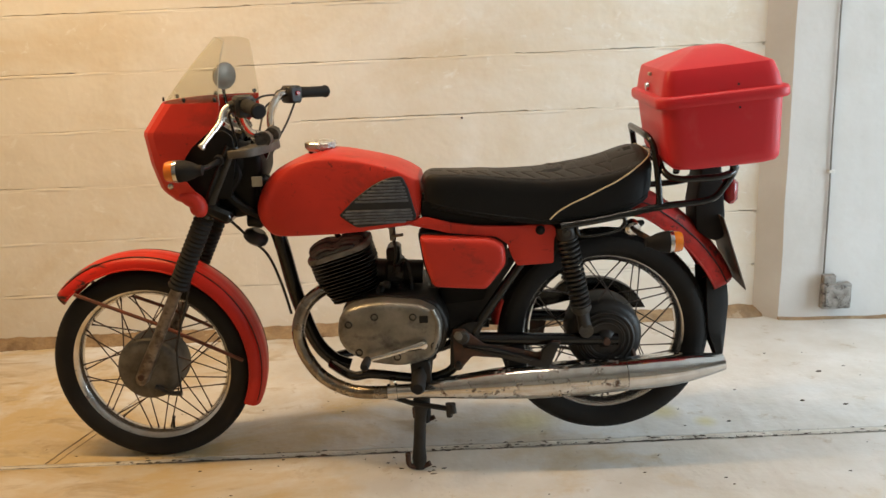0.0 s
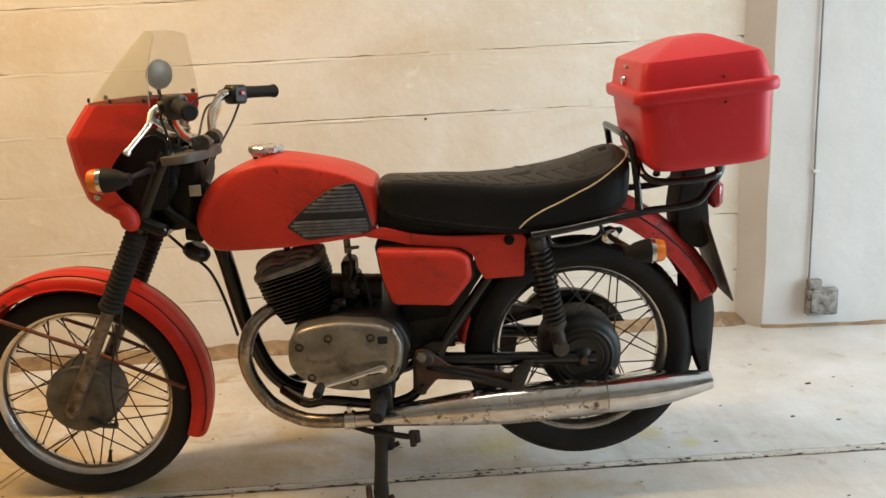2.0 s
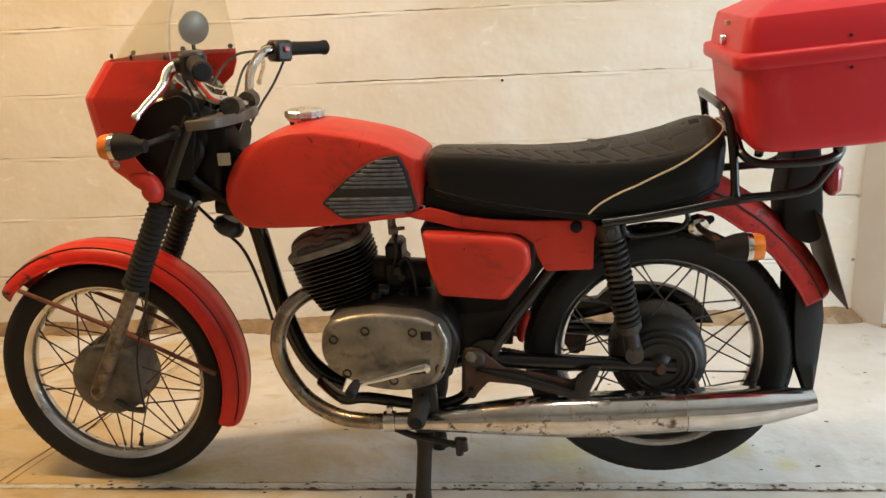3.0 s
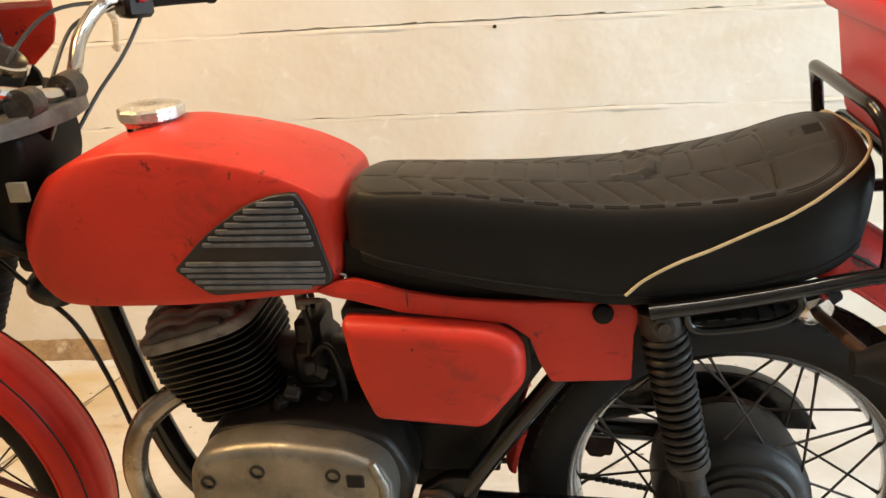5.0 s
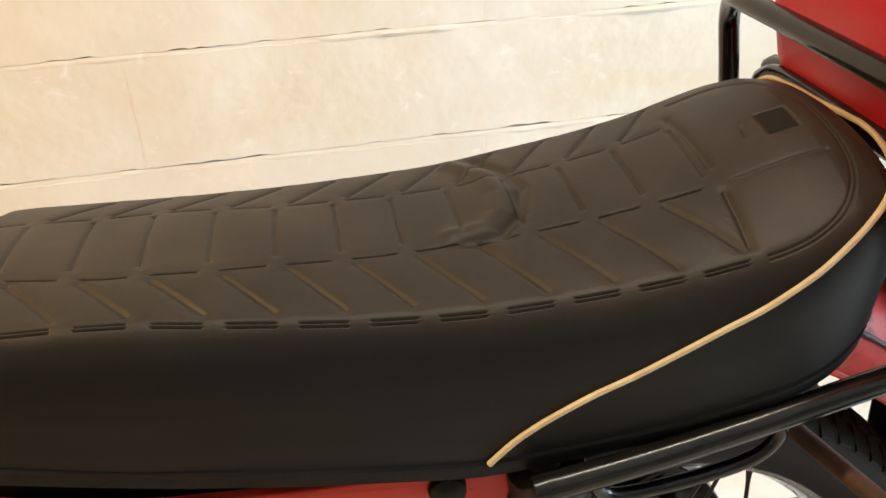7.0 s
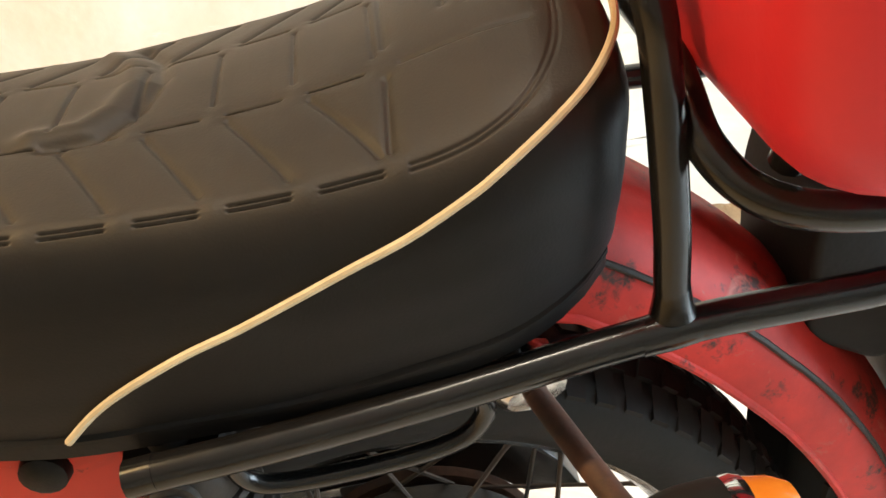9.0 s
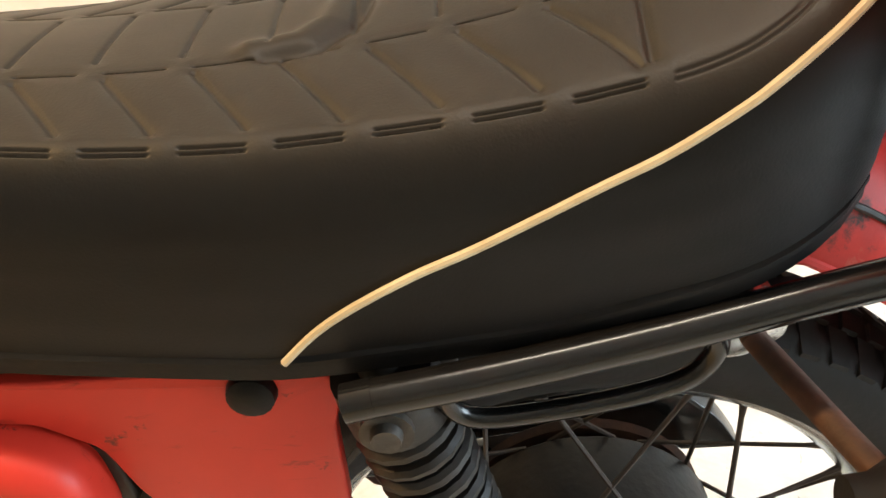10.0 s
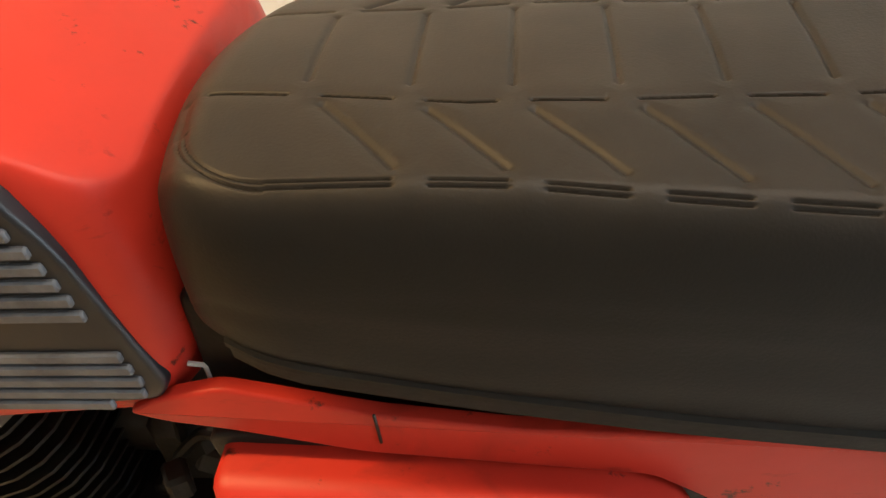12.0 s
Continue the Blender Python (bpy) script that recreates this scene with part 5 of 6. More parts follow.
# cooling ribs of the head, lower and shorter towards the outside, clogged with dust
for k in range(9):
    dy = -0.076 + 0.019 * k
    q = abs(k - 4) / 4
    tall, long_ = 0.034 - 0.018 * q ** 1.5, 0.088 - 0.030 * q * q
    wob = 0.004 * noise.noise((k * 1.7, 3.0, 0.0))
    lobes = [(-long_, 0.0), (-long_ * 0.97, tall * 0.62), (-long_ * 0.66, tall * 0.95), (-long_ * 0.34 + wob, tall), (-long_ * 0.18, tall * 0.70), (0.0, tall * 0.62 + wob), (long_ * 0.16, tall * 0.78), (long_ * 0.30, tall), (long_ * 0.62, tall * 0.96), (long_ * 0.95, tall * 0.60), (long_, 0.0)]
    P("head_rib", Geo().plate(rounded(lobes, 0.010), dy - 0.0075, dy + 0.0075, 0.004, cyl_m @ Matrix.Translation((0, 0, 0.148))), DUSTY if k % 3 else ALU_DARK, head)
g = Geo().tube([cyl_m @ Vector((0.006, 0, 0.175)), cyl_m @ Vector((0.008, 0, 0.205)), cyl_m @ Vector((0.02, 0.005, 0.222))], [0.008, 0.010, 0.007], 10)
P("spark_plug_cap", g, PLASTIC, head)
# carburettor, intake and cables behind the cylinder
P("carburettor", Geo().box(-0.125, -0.075, -0.050, 0.050, 0.525, 0.590, 0.010), DIRTY, eng)
P("carburettor_top", Geo().box(-0.120, -0.082, -0.040, 0.040, 0.585, 0.628, 0.008), DIRTY, eng)
P("intake_pipe", Geo().tube([(-0.165, 0, 0.555), (-0.02, 0, 0.545)], 0.034, 16), DIRTY, eng)
P("float_bowl", Geo().box(-0.13, -0.07, -0.035, 0.035, 0.490, 0.530, 0.010), DIRTY, eng)
P("fuel_tap", Geo().tube([(-0.098, -0.050, 0.705), (-0.096, -0.052, 0.655)], 0.009, 10).tube([(-0.10, -0.062, 0.668), (-0.066, -0.064, 0.672)], [0.006, 0.004], 8), ALU, eng)
for p in ([(-0.096, -0.052, 0.66), (-0.090, -0.055, 0.63), (-0.092, -0.050, 0.60), (-0.10, -0.045, 0.57)], [(-0.10, 0, 0.63), (-0.098, -0.01, 0.66), (-0.12, -0.01, 0.70)],
          [(-0.105, -0.05, 0.56), (-0.07, -0.06, 0.60), (-0.055, -0.06, 0.575), (-0.05, -0.06, 0.52), (-0.06, -0.06, 0.48)]):
    P("fuel_hose", Geo().tube(curve(p, 6), 0.0045, 8), PLASTIC, eng)
# random small blocks added to fill the dark clutter round the carburettor
rng = random.Random(4)
for k in range(14):
    g = Geo()
    x, y, z = rng.uniform(-0.15, -0.02), rng.uniform(-0.09, 0.02), rng.uniform(0.50, 0.585)
    g.box(-0.011, 0.011, -0.010, 0.010, -0.008, 0.008, 0.003, Matrix.Translation((x, y, z)) @ Euler((rng.random() * 3, rng.random() * 3, 0)).to_matrix().to_4x4())
    P("clutter_bit", g, DIRTY if k % 4 else ALU_DARK, eng)
# dark fillers added to close the bright gaps between engine and rear wheel
P("inner_block", Geo().bevelled([(0.024, 0.545), (0.172, 0.545), (0.232, 0.590), (0.205, 0.520), (0.182, 0.440), (0.130, 0.385), (0.075, 0.350), (0.024, 0.350)], 0.014, -0.044, 0.055, 0.012), DEEP_BLACK, eng, "near-black filler in the dark space behind the engine")
P("gap_plate", Geo().plate(rounded([(0.04, 0.46), (0.05, 0.385), (0.165, 0.385), (0.155, 0.43), (0.172, 0.475), (0.245, 0.585), (0.19, 0.60), (0.15, 0.47)], 0.006), -0.045, 0.045, 0.003), DIRTY, eng)
P("inner_block", Geo().box(0.02, 0.20, -0.06, 0.07, 0.52, 0.69, 0.02), DIRTY, eng)

# ---- exhausts ----
for s in (-1,):
    ex = group_part("exhaust", "long chrome exhaust with rust spots")
    P("header_pipe", Geo().tube(curve([(-0.285, s * 0.045, 0.522), (-0.318, s * 0.062, 0.510), (-0.350, s * 0.077, 0.482), (-0.371, s * 0.086, 0.438), (-0.376, s * 0.090, 0.386), (-0.356, s * 0.097, 0.328), (-0.311, s * 0.108, 0.272), (-0.240, s * 0.127, 0.241), (-0.17, s * 0.141, 0.237), (-0.10, s * 0.145, 0.240)], 6), 0.0185, 18), HEADER, ex, "heat-stained chrome header pipe")
    muf = [(-0.11, 0.239, 0.020, 0.145), (-0.06, 0.241, 0.0205, 0.145), (-0.02, 0.243, 0.0235, 0.145), (0.08, 0.249, 0.034, 0.143), (0.178, 0.254, 0.0435, 0.14), (0.28, 0.256, 0.049, 0.135), (0.37, 0.258, 0.0505, 0.13), (0.47, 0.262, 0.049, 0.125), (0.536, 0.2645, 0.0475, 0.12)]
    P("silencer", Geo().tube(curve([(x, s * y, z) for x, z, r, y in muf], 3), [interp(i / 24, [(k / 8, muf[k][2]) for k in range(9)]) for i in range(25)], 28), PITTED, ex, "chrome silencer body with rust")
    tail = [(0.540, 0.2648, 0.0480, 0.12), (0.60, 0.267, 0.0485, 0.117), (0.66, 0.271, 0.046, 0.115), (0.72, 0.276, 0.040, 0.112), (0.78, 0.283, 0.030, 0.11), (0.812, 0.287, 0.0235, 0.108), (0.808, 0.287, 0.020, 0.108), (0.77, 0.283, 0.016, 0.108)]
    P("tail_cone", Geo().tube([(x, s * y, z) for x, z, r, y in tail], [r for *_, r, _ in tail], 28), CHROME, ex, "tapered chrome tail cone")
    P("pipe_clamp", Geo().tube([(-0.128, s * 0.145, 0.239), (-0.126, s * 0.145, 0.239), (-0.100, s * 0.145, 0.240), (-0.098, s * 0.145, 0.240)], [0.0185, 0.0235, 0.0235, 0.0185], 20).box(-0.120, -0.106, s * 0.145 - 0.006, s * 0.145 + 0.006, 0.258, 0.276, 0.002), PITTED, ex)
    P("exhaust_nut", Geo().tube([(-0.262, s * 0.030, 0.526), (-0.296, s * 0.050, 0.519)], 0.026, 14), ALU_DARK, ex)

# ---- frame ----
fr = group_part("frame", "black tubular steel frame")
P("down_tube", Geo().tube(curve([(-0.470, 0, 0.82), (-0.425, 0, 0.658), (-0.392, 0, 0.487), (-0.350, 0, 0.350), (-0.300, 0, 0.285), (-0.250, 0, 0.262)], 5), 0.021, 14), BLACK, fr)
P("top_tube", Geo().tube([(-0.50, 0, 0.86), (-0.42, 0, 0.80), (0.30, 0, 0.715)], 0.024, 12), BLACK, fr)
for s in (-1, 1):
    P("cradle_tube", Geo().tube(curve([(-0.30, s * 0.03, 0.280), (-0.23, s * 0.10, 0.272), (-0.17, s * 0.11, 0.280), (-0.037, s * 0.11, 0.263), (0.035, s * 0.11, 0.275), (0.072, s * 0.11, 0.312), (0.137, s * 0.11, 0.425), (0.250, s * 0.11, 0.585), (0.33, s * 0.115, 0.69)], 5), 0.0135, 12), BLACK, fr)
    P("seat_tube", Geo().tube([(0.05, s * 0.10, 0.70), (0.36, s * 0.10, 0.705), (0.53, s * 0.07, 0.718)], 0.012, 10), BLACK, fr)
    P("shock_bracket", Geo().plate(rounded([(0.325, 0.585), (0.372, 0.640), (0.405, 0.655), (0.41, 0.712), (0.33, 0.715)], 0.008), s * 0.110, s * 0.100, 0.003), DIRTY, fr)
    P("pivot_plate", Geo().plate(rounded([(0.055, 0.40), (0.10, 0.43), (0.15, 0.43), (0.12, 0.36), (0.075, 0.29), (0.05, 0.30)], 0.012), s * 0.122, s * 0.10, 0.002), DIRTY, fr)
    P("pivot_bolt", Geo().lathe([(0, 0), (0, 0.020), (s * 0.018, 0.020), (s * 0.022, 0.015), (s * 0.022, 0)], Matrix.Translation((0.088, s * 0.122, 0.392)) @ AX_Y, 18), ALU_DARK, fr)
    P("swing_arm", Geo().tube([(0.088, s * 0.105, 0.378), (0.20, s * 0.105, 0.372), (0.40, s * 0.098, 0.363), (0.52, s * 0.098, 0.359)], [0.019, 0.019, 0.017, 0.017], 14), BLACK, fr)
    P("silencer_bracket", Geo().plate(rounded([(0.085, 0.372), (0.16, 0.366), (0.30, 0.322), (0.305, 0.355), (0.33, 0.372), (0.355, 0.37), (0.33, 0.31), (0.318, 0.280), (0.295, 0.282), (0.285, 0.305), (0.15, 0.345)], 0.006), s * 0.150, s * 0.138, 0.003), DIRTY, fr, "greasy bracket holding the silencer")
    P("bracket_bolt", Geo().lathe([(0, 0), (0, 0.013), (s * 0.01, 0.012), (s * 0.012, 0.008), (s * 0.012, 0)], Matrix.Translation((0.074, s * 0.124, 0.305)) @ AX_Y, 12), ALU_DARK, fr)
    P("foot_peg", Geo().tube([(-0.030, s * 0.12, 0.305), (-0.032, s * 0.17, 0.30), (-0.033, s * 0.176, 0.298), (-0.034, s * 0.25, 0.296), (-0.034, s * 0.258, 0.296)], [0.011, 0.011, 0.020, 0.020, 0.014], 14), RUBBER, fr, "black rubber foot peg")
    P("peg_hanger", Geo().plate(rounded([(-0.06, 0.33), (-0.005, 0.33), (0.0, 0.225), (-0.025, 0.21), (-0.055, 0.225)], 0.012), s * 0.150, s * 0.13, 0.004), DIRTY, fr)
    P("silencer_hanger", Geo().plate(rounded([(0.062, 0.415), (0.092, 0.415), (0.150, 0.368), (0.225, 0.356), (0.294, 0.340), (0.318, 0.352), (0.336, 0.374), (0.360, 0.372), (0.338, 0.330), (0.331, 0.290), (0.293, 0.294), (0.275, 0.322), (0.199, 0.327), (0.113, 0.335), (0.084, 0.302), (0.062, 0.302)], 0.006), s * 0.136, s * 0.129, 0.002), RUST, fr, "rusty brown silencer hanger plate")
    P("hanger_bolt", Geo().lathe([(0, 0), (0, 0.013), (s * 0.008, 0.013), (s * 0.010, 0.010), (s * 0.010, 0)], Matrix.Translation((0.077, s * 0.136, 0.398)) @ AX_Y, 6), DUSTY, fr)
    P("hanger_bolt", Geo().lathe([(0, 0), (0, 0.009), (s * 0.007, 0.009), (s * 0.009, 0.006), (s * 0.009, 0)], Matrix.Translation((0.074, s * 0.136, 0.314)) @ AX_Y, 6), DIRTY, fr)
    # shock absorber
    sh = group_part("shock_absorber", "black rear shock absorber with exposed spring")
    top, bot = Vector((0.371, s * 0.136, 0.700)), Vector((0.430, s * 0.106, 0.395))
    at = lambda t: top.lerp(bot, t)
    P("top_mount", Geo().tube([at(0.004), at(-0.004), at(0.0), at(0.05), at(0.10), at(0.12)], [0.019, 0.0215, 0.026, 0.0275, 0.0275, 0.024], 24).tube([at(0.0), at(-0.03)], 0.011, 12), DIRTY, sh)
    P("mount_bolt", Geo().lathe([(0, 0), (0, 0.013), (s * 0.004, 0.013), (s * 0.004, 0.008), (s * 0.009, 0.007), (s * 0.009, 0)], Matrix.Translation((0.374, s * 0.163, 0.686)) @ AX_Y, 16), ALU_DARK, sh)
    coil = []
    d = (bot - top).normalized()
    a = Vector((0, 1, 0))
    b = d.cross(a)
    turns, nn = 15, 15 * 16
    for k in range(nn + 1):
        t = k / nn
        an = 2 * math.pi * turns * t
        coil.append(at(0.11 + 0.66 * t) + (a * math.cos(an) + b * math.sin(an)) * 0.0245)
    P("spring", Geo().tube(coil, 0.0047, 8), DIRTY, sh)
    P("damper", Geo().tube([at(0.08), at(0.45), at(0.46), at(0.96)], [0.011, 0.011, 0.018, 0.018], 16), DIRTY, sh)
    P("lower_mount", Geo().tube([at(0.76), at(0.80), at(0.83)], [0.027, 0.028, 0.022], 18).tube([at(1.0) + Vector((0, -0.018, 0)), at(1.0) + Vector((0, 0.018, 0))], 0.020, 16), ALU_DARK, sh)
# chain guard beyond the wheel
poly = curve([(0.36, 0, 0.455), (0.392, 0, 0.482), (0.458, 0, 0.490), (0.520, 0, 0.484), (0.570, 0, 0.462), (0.605, 0, 0.430), (0.628, 0, 0.392)], 4)
out = [(p.x, p.z) for p in poly] + [(0.578, 0.392), (0.550, 0.415), (0.49, 0.432), (0.40, 0.42), (0.20, 0.375), (0.20, 0.43)]
P("chain_guard", Geo().plate(out, 0.066, 0.090, 0.003), BLACK)
for z0, z1 in ((0.405, 0.440), (0.335, 0.250)):
    g = Geo()
    for k in range(40):
        t = k / 39
        g.box(-0.0055, 0.0055, -0.004, 0.004, -0.0045, 0.0045, 0.0015, Matrix.Translation((0.06 + 0.42 * t, 0.075, z0 + (z1 - z0) * t)))
    tagged(P("chain_run", g, DIRTY), kind="stuff")
# horn under the tank nose
P("horn", Geo().lathe([(-0.02, 0), (-0.02, 0.02), (-0.008, 0.034), (0.0, 0.036), (0.012, 0.034), (0.02, 0.022), (0.026, 0)], Matrix.Translation((-0.490, -0.01, 0.668)) @ Matrix.Rotation(radians(118), 4, "Y"), 24), PLASTIC, None, "black horn")

# ---- stand ----
st = group_part("centre_stand", "black centre stand standing on the floor")
for s in (-1, 1):
    P("leg", Geo().tube([(-0.028, s * 0.115, 0.285), (-0.038, s * 0.130, 0.19), (-0.040, s * 0.135, 0.16), (-0.047, s * 0.143, 0.07), (-0.049, s * 0.145, 0.03), (-0.050, s * 0.146, 0.0)], [0.024, 0.022, 0.017, 0.0175, 0.021, 0.017], 12, flat=0.75), DIRTY, st)
    P("foot", Geo().tube(curve([(-0.080, s * 0.150, 0.050), (-0.079, s * 0.150, 0.016), (-0.065, s * 0.149, 0.008), (-0.035, s * 0.147, 0.009), (-0.018, s * 0.147, 0.016)], 3), 0.008, 8), RUST, st)
P("cross_tube", Geo().tube([(-0.042, -0.135, 0.16), (-0.042, 0.135, 0.16)], 0.013, 10), DIRTY, st)
P("foot_lever", Geo().tube([(-0.15, -0.125, 0.225), (-0.06, -0.145, 0.203), (0.03, -0.155, 0.190), (0.052, -0.157, 0.190)], [0.006, 0.008, 0.008, 0.008], 8).tube([(0.042, -0.157, 0.205), (0.044, -0.157, 0.165)], 0.009, 10).tube([(0.052, -0.157, 0.204), (0.054, -0.157, 0.176)], 0.010, 10), DIRTY, st)

# ---- rack ----
rk = group_part("luggage_rack", "black tubular luggage rack")
for s in (-1, 1):
    P("rail", Geo().tube(curve([(0.364, s * 0.164, 0.706), (0.430, s * 0.159, 0.713), (0.505, s * 0.153, 0.724), (0.622, s * 0.144, 0.744), (0.745, s * 0.139, 0.756), (0.785, s * 0.137, 0.790), (0.812, s * 0.137, 0.838), (0.800, s * 0.137, 0.846)], 6), 0.0094, 12), BLACK, rk)
    P("rail_end", Geo().tube([(0.357, s * 0.1645, 0.705), (0.371, s * 0.1635, 0.707)], 0.0096, 12), BLACK, rk)
    P("grab_loop", Geo().tube(curve([(0.400, s * 0.150, 0.702), (0.405, s * 0.148, 0.680), (0.425, s * 0.147, 0.672), (0.48, s * 0.146, 0.678), (0.515, s * 0.145, 0.688), (0.528, s * 0.145, 0.705), (0.524, s * 0.146, 0.722)], 6), 0.0055, 10), BLACK, rk)
near_line = [(0.812, -0.125, 0.841), (0.800, -0.160, 0.833), (0.760, -0.176, 0.824), (0.700, -0.178, 0.821), (0.660, -0.173, 0.821), (0.638, -0.160, 0.826), (0.625, -0.140, 0.839), (0.622, -0.115, 0.855), (0.623, -0.075, 0.864)]
far_line = [(0.623, 0.075, 0.864), (0.622, 0.108, 0.857), (0.628, 0.123, 0.845), (0.648, 0.129, 0.829), (0.70, 0.131, 0.822), (0.76, 0.131, 0.827), (0.812, 0.125, 0.841)]
P("carrier", Geo().tube(curve(near_line + far_line, 6), 0.0088, 12), BLACK, rk)
P("hoop", Geo().tube(curve([(0.6185, -0.1415, 0.7495), (0.617, -0.1412, 0.77), (0.615, -0.140, 0.80), (0.608, -0.137, 0.86), (0.601, -0.135, 0.900), (0.592, -0.115, 0.922), (0.586, -0.08, 0.928), (0.583, 0.08, 0.928), (0.588, 0.115, 0.922), (0.596, 0.135, 0.900), (0.602, 0.137, 0.86), (0.609, 0.137, 0.80), (0.615, 0.137, 0.747)], 6), 0.0086, 12), BLACK, rk)
for x, z in ((0.655, 0.8525), (0.800, 0.8525)):
    P("cross_bar", Geo().tube(curve([(x, -0.156, z - 0.018), (x, -0.135, z), (x, 0.135, z), (x, 0.156, z - 0.018)], 5), 0.0085, 10), BLACK, rk)
for s in (-1, 1):
    g = Geo().tube([(0.602, s * 0.1455, 0.7405), (0.616, s * 0.1445, 0.7430), (0.630, s * 0.1435, 0.7450)], [0.0096, 0.0104, 0.0096], 12)
    g.tube([(0.6172, s * 0.1412, 0.776), (0.6178, s * 0.1413, 0.764), (0.6182, s * 0.1416, 0.757), (0.6186, s * 0.1420, 0.751)], [0.0070, 0.0087, 0.0097, 0.0112], 14)
    P("weld", g, BLACK, rk)

# ---- rear lamp, plate ----
P("tail_bracket", Geo().plate(rounded([(0.748, 0.835), (0.800, 0.835), (0.815, 0.70), (0.815, 0.63), (0.79, 0.62), (0.738, 0.645), (0.732, 0.72)], 0.01), -0.055, 0.055, 0.006), RUBBER, None, "black plastic lamp bracket")
P("tail_lamp", Geo().box(0.815, 0.850, -0.055, 0.055, 0.722, 0.792, 0.012, Matrix.Translation((0, 0, 0)) @ Matrix.Rotation(0, 4, "Y")), REDLENS, None, "red tail lamp lens")
pm = Matrix.Translation((0.832, 0, 0.594)) @ Matrix.Rotation(radians(-18.5), 4, "Y")
P("number_plate", Geo().box(-0.002, 0.002, -0.10, 0.10, -0.108, 0.108, 0.0015, pm), PLATE, None, "grubby plain number plate seen edge on")

# ---- top box on the rack ----
box = new("top_case")
box.matrix_world = BIKE @ Matrix.Translation((0.60, 0, 0.860)) @ Matrix.Rotation(radians(-4.2), 4, "Y") @ Matrix.Translation((-0.580, 0, -0.870))
tagged(box, "red plastic top box with domed lid, bolted on the rack", "luggage box")


BOX_Y = -0.0545         # the box sits a little to one side


def box_ring(x0, x1, hy, z, r, n=6):
    o = rounded([(x0, -hy), (x1, -hy), (x1, hy), (x0, hy)], r, n)
    return [(x, BOX_Y + 0.77 * y, z) for x, y in o]


rows = [box_ring(0.66, 0.83, 0.15, 0.854, 0.04), box_ring(0.632, 0.862, 0.205, 0.8545, 0.05), box_ring(0.618, 0.874, 0.220, 0.859, 0.05), box_ring(0.610, 0.880, 0.228, 0.868, 0.05), box_ring(0.603, 0.882, 0.231, 0.886, 0.05), box_ring(0.599, 0.884, 0.233, 0.92, 0.05), box_ring(0.592, 0.889, 0.239, 1.020, 0.05)]
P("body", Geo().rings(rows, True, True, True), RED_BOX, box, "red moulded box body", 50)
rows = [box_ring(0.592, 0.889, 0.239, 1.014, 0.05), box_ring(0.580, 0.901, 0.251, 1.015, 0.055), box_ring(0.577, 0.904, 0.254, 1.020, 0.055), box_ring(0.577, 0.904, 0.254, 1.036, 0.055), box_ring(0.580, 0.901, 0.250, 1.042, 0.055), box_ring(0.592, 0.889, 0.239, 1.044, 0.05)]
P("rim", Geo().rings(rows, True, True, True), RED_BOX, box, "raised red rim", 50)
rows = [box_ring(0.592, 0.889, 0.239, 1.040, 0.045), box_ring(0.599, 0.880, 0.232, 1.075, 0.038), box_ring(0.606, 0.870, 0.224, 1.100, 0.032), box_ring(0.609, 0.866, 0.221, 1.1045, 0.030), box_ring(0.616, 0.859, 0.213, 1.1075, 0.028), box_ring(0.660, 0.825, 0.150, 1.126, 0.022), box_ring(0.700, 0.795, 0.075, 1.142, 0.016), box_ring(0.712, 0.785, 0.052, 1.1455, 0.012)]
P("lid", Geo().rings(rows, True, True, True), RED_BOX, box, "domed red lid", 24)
P("lid_badge", Geo().box(0.725, 0.765, -0.092, -0.065, 1.138, 1.1445, 0.001), PLASTIC, box, "small dark badge")
lock = P("lock", Geo().lathe([(0, 0), (0, 0.011), (-0.007, 0.010), (-0.008, 0)], Matrix.Translation((0.594, BOX_Y, 1.058)), 18), CHROME, box, "chrome lock")
P("lock_tag", Geo().box(0.596, 0.603, BOX_Y - 0.010, BOX_Y + 0.010, 1.086, 1.094, 0.001), LABEL, box)
for x, z, y in ((0.775, 1.057, 0.2365), (0.776, 1.001, 0.2385)):
    for s in (-1, 1):
        g = Geo().lathe([(0, 0), (0, 0.0032), (s * 0.002, 0.0026), (s * 0.002, 0)], Matrix.Translation((x, BOX_Y + s * 0.77 * y, z)) @ AX_Y, 10)
        P("rivet", g, PLASTIC, box)

# ---- wall blocks, floor slabs, small things of the garage ----
BL, BH, TOP_JOINT = 0.4435, 0.2205, 1.096
rng = random.Random(11)


def block_mesh(seed, length, height):
    """One painted block: its face slightly proud of the joint, its edges uneven."""
    nx = 28
    g = Geo()
    rows = []
    for inset, ends, y in ((0.0, -0.0012, 0.012), (0.0004, -0.0012, 0.0035), (0.0018, -0.0012, 0.0005)):
        top = [(-length / 2 + ends + (length - 2 * ends) * i / nx, y, height / 2 - inset - (0.0016 + 0.0056 * abs(noise.noise((i * 0.45, seed * 3.1, 0.5))) ** 1.2) * (1 if y < 0.01 else 0.4)) for i in range(nx + 1)]
        bot = [(-length / 2 + ends + (length - 2 * ends) * i / nx, y, -height / 2 + inset + (0.0024 + 0.0076 * abs(noise.noise((i * 0.38, seed * 5.7, 9.5))) ** 1.3) * (1 if y < 0.01 else 0.4)) for i in range(nx, -1, -1)]
        rows.append(top + bot)
    n = len(rows[0])
    g.rings(rows, True)
    base = 2 * n
    face = [(base + i, base + i + 1, base + n - 2 - i, base + n - 1 - i) for i in range(nx)]
    g.add([], [])
    g.f += face
    return to_mesh("block", g, WALL, 14)


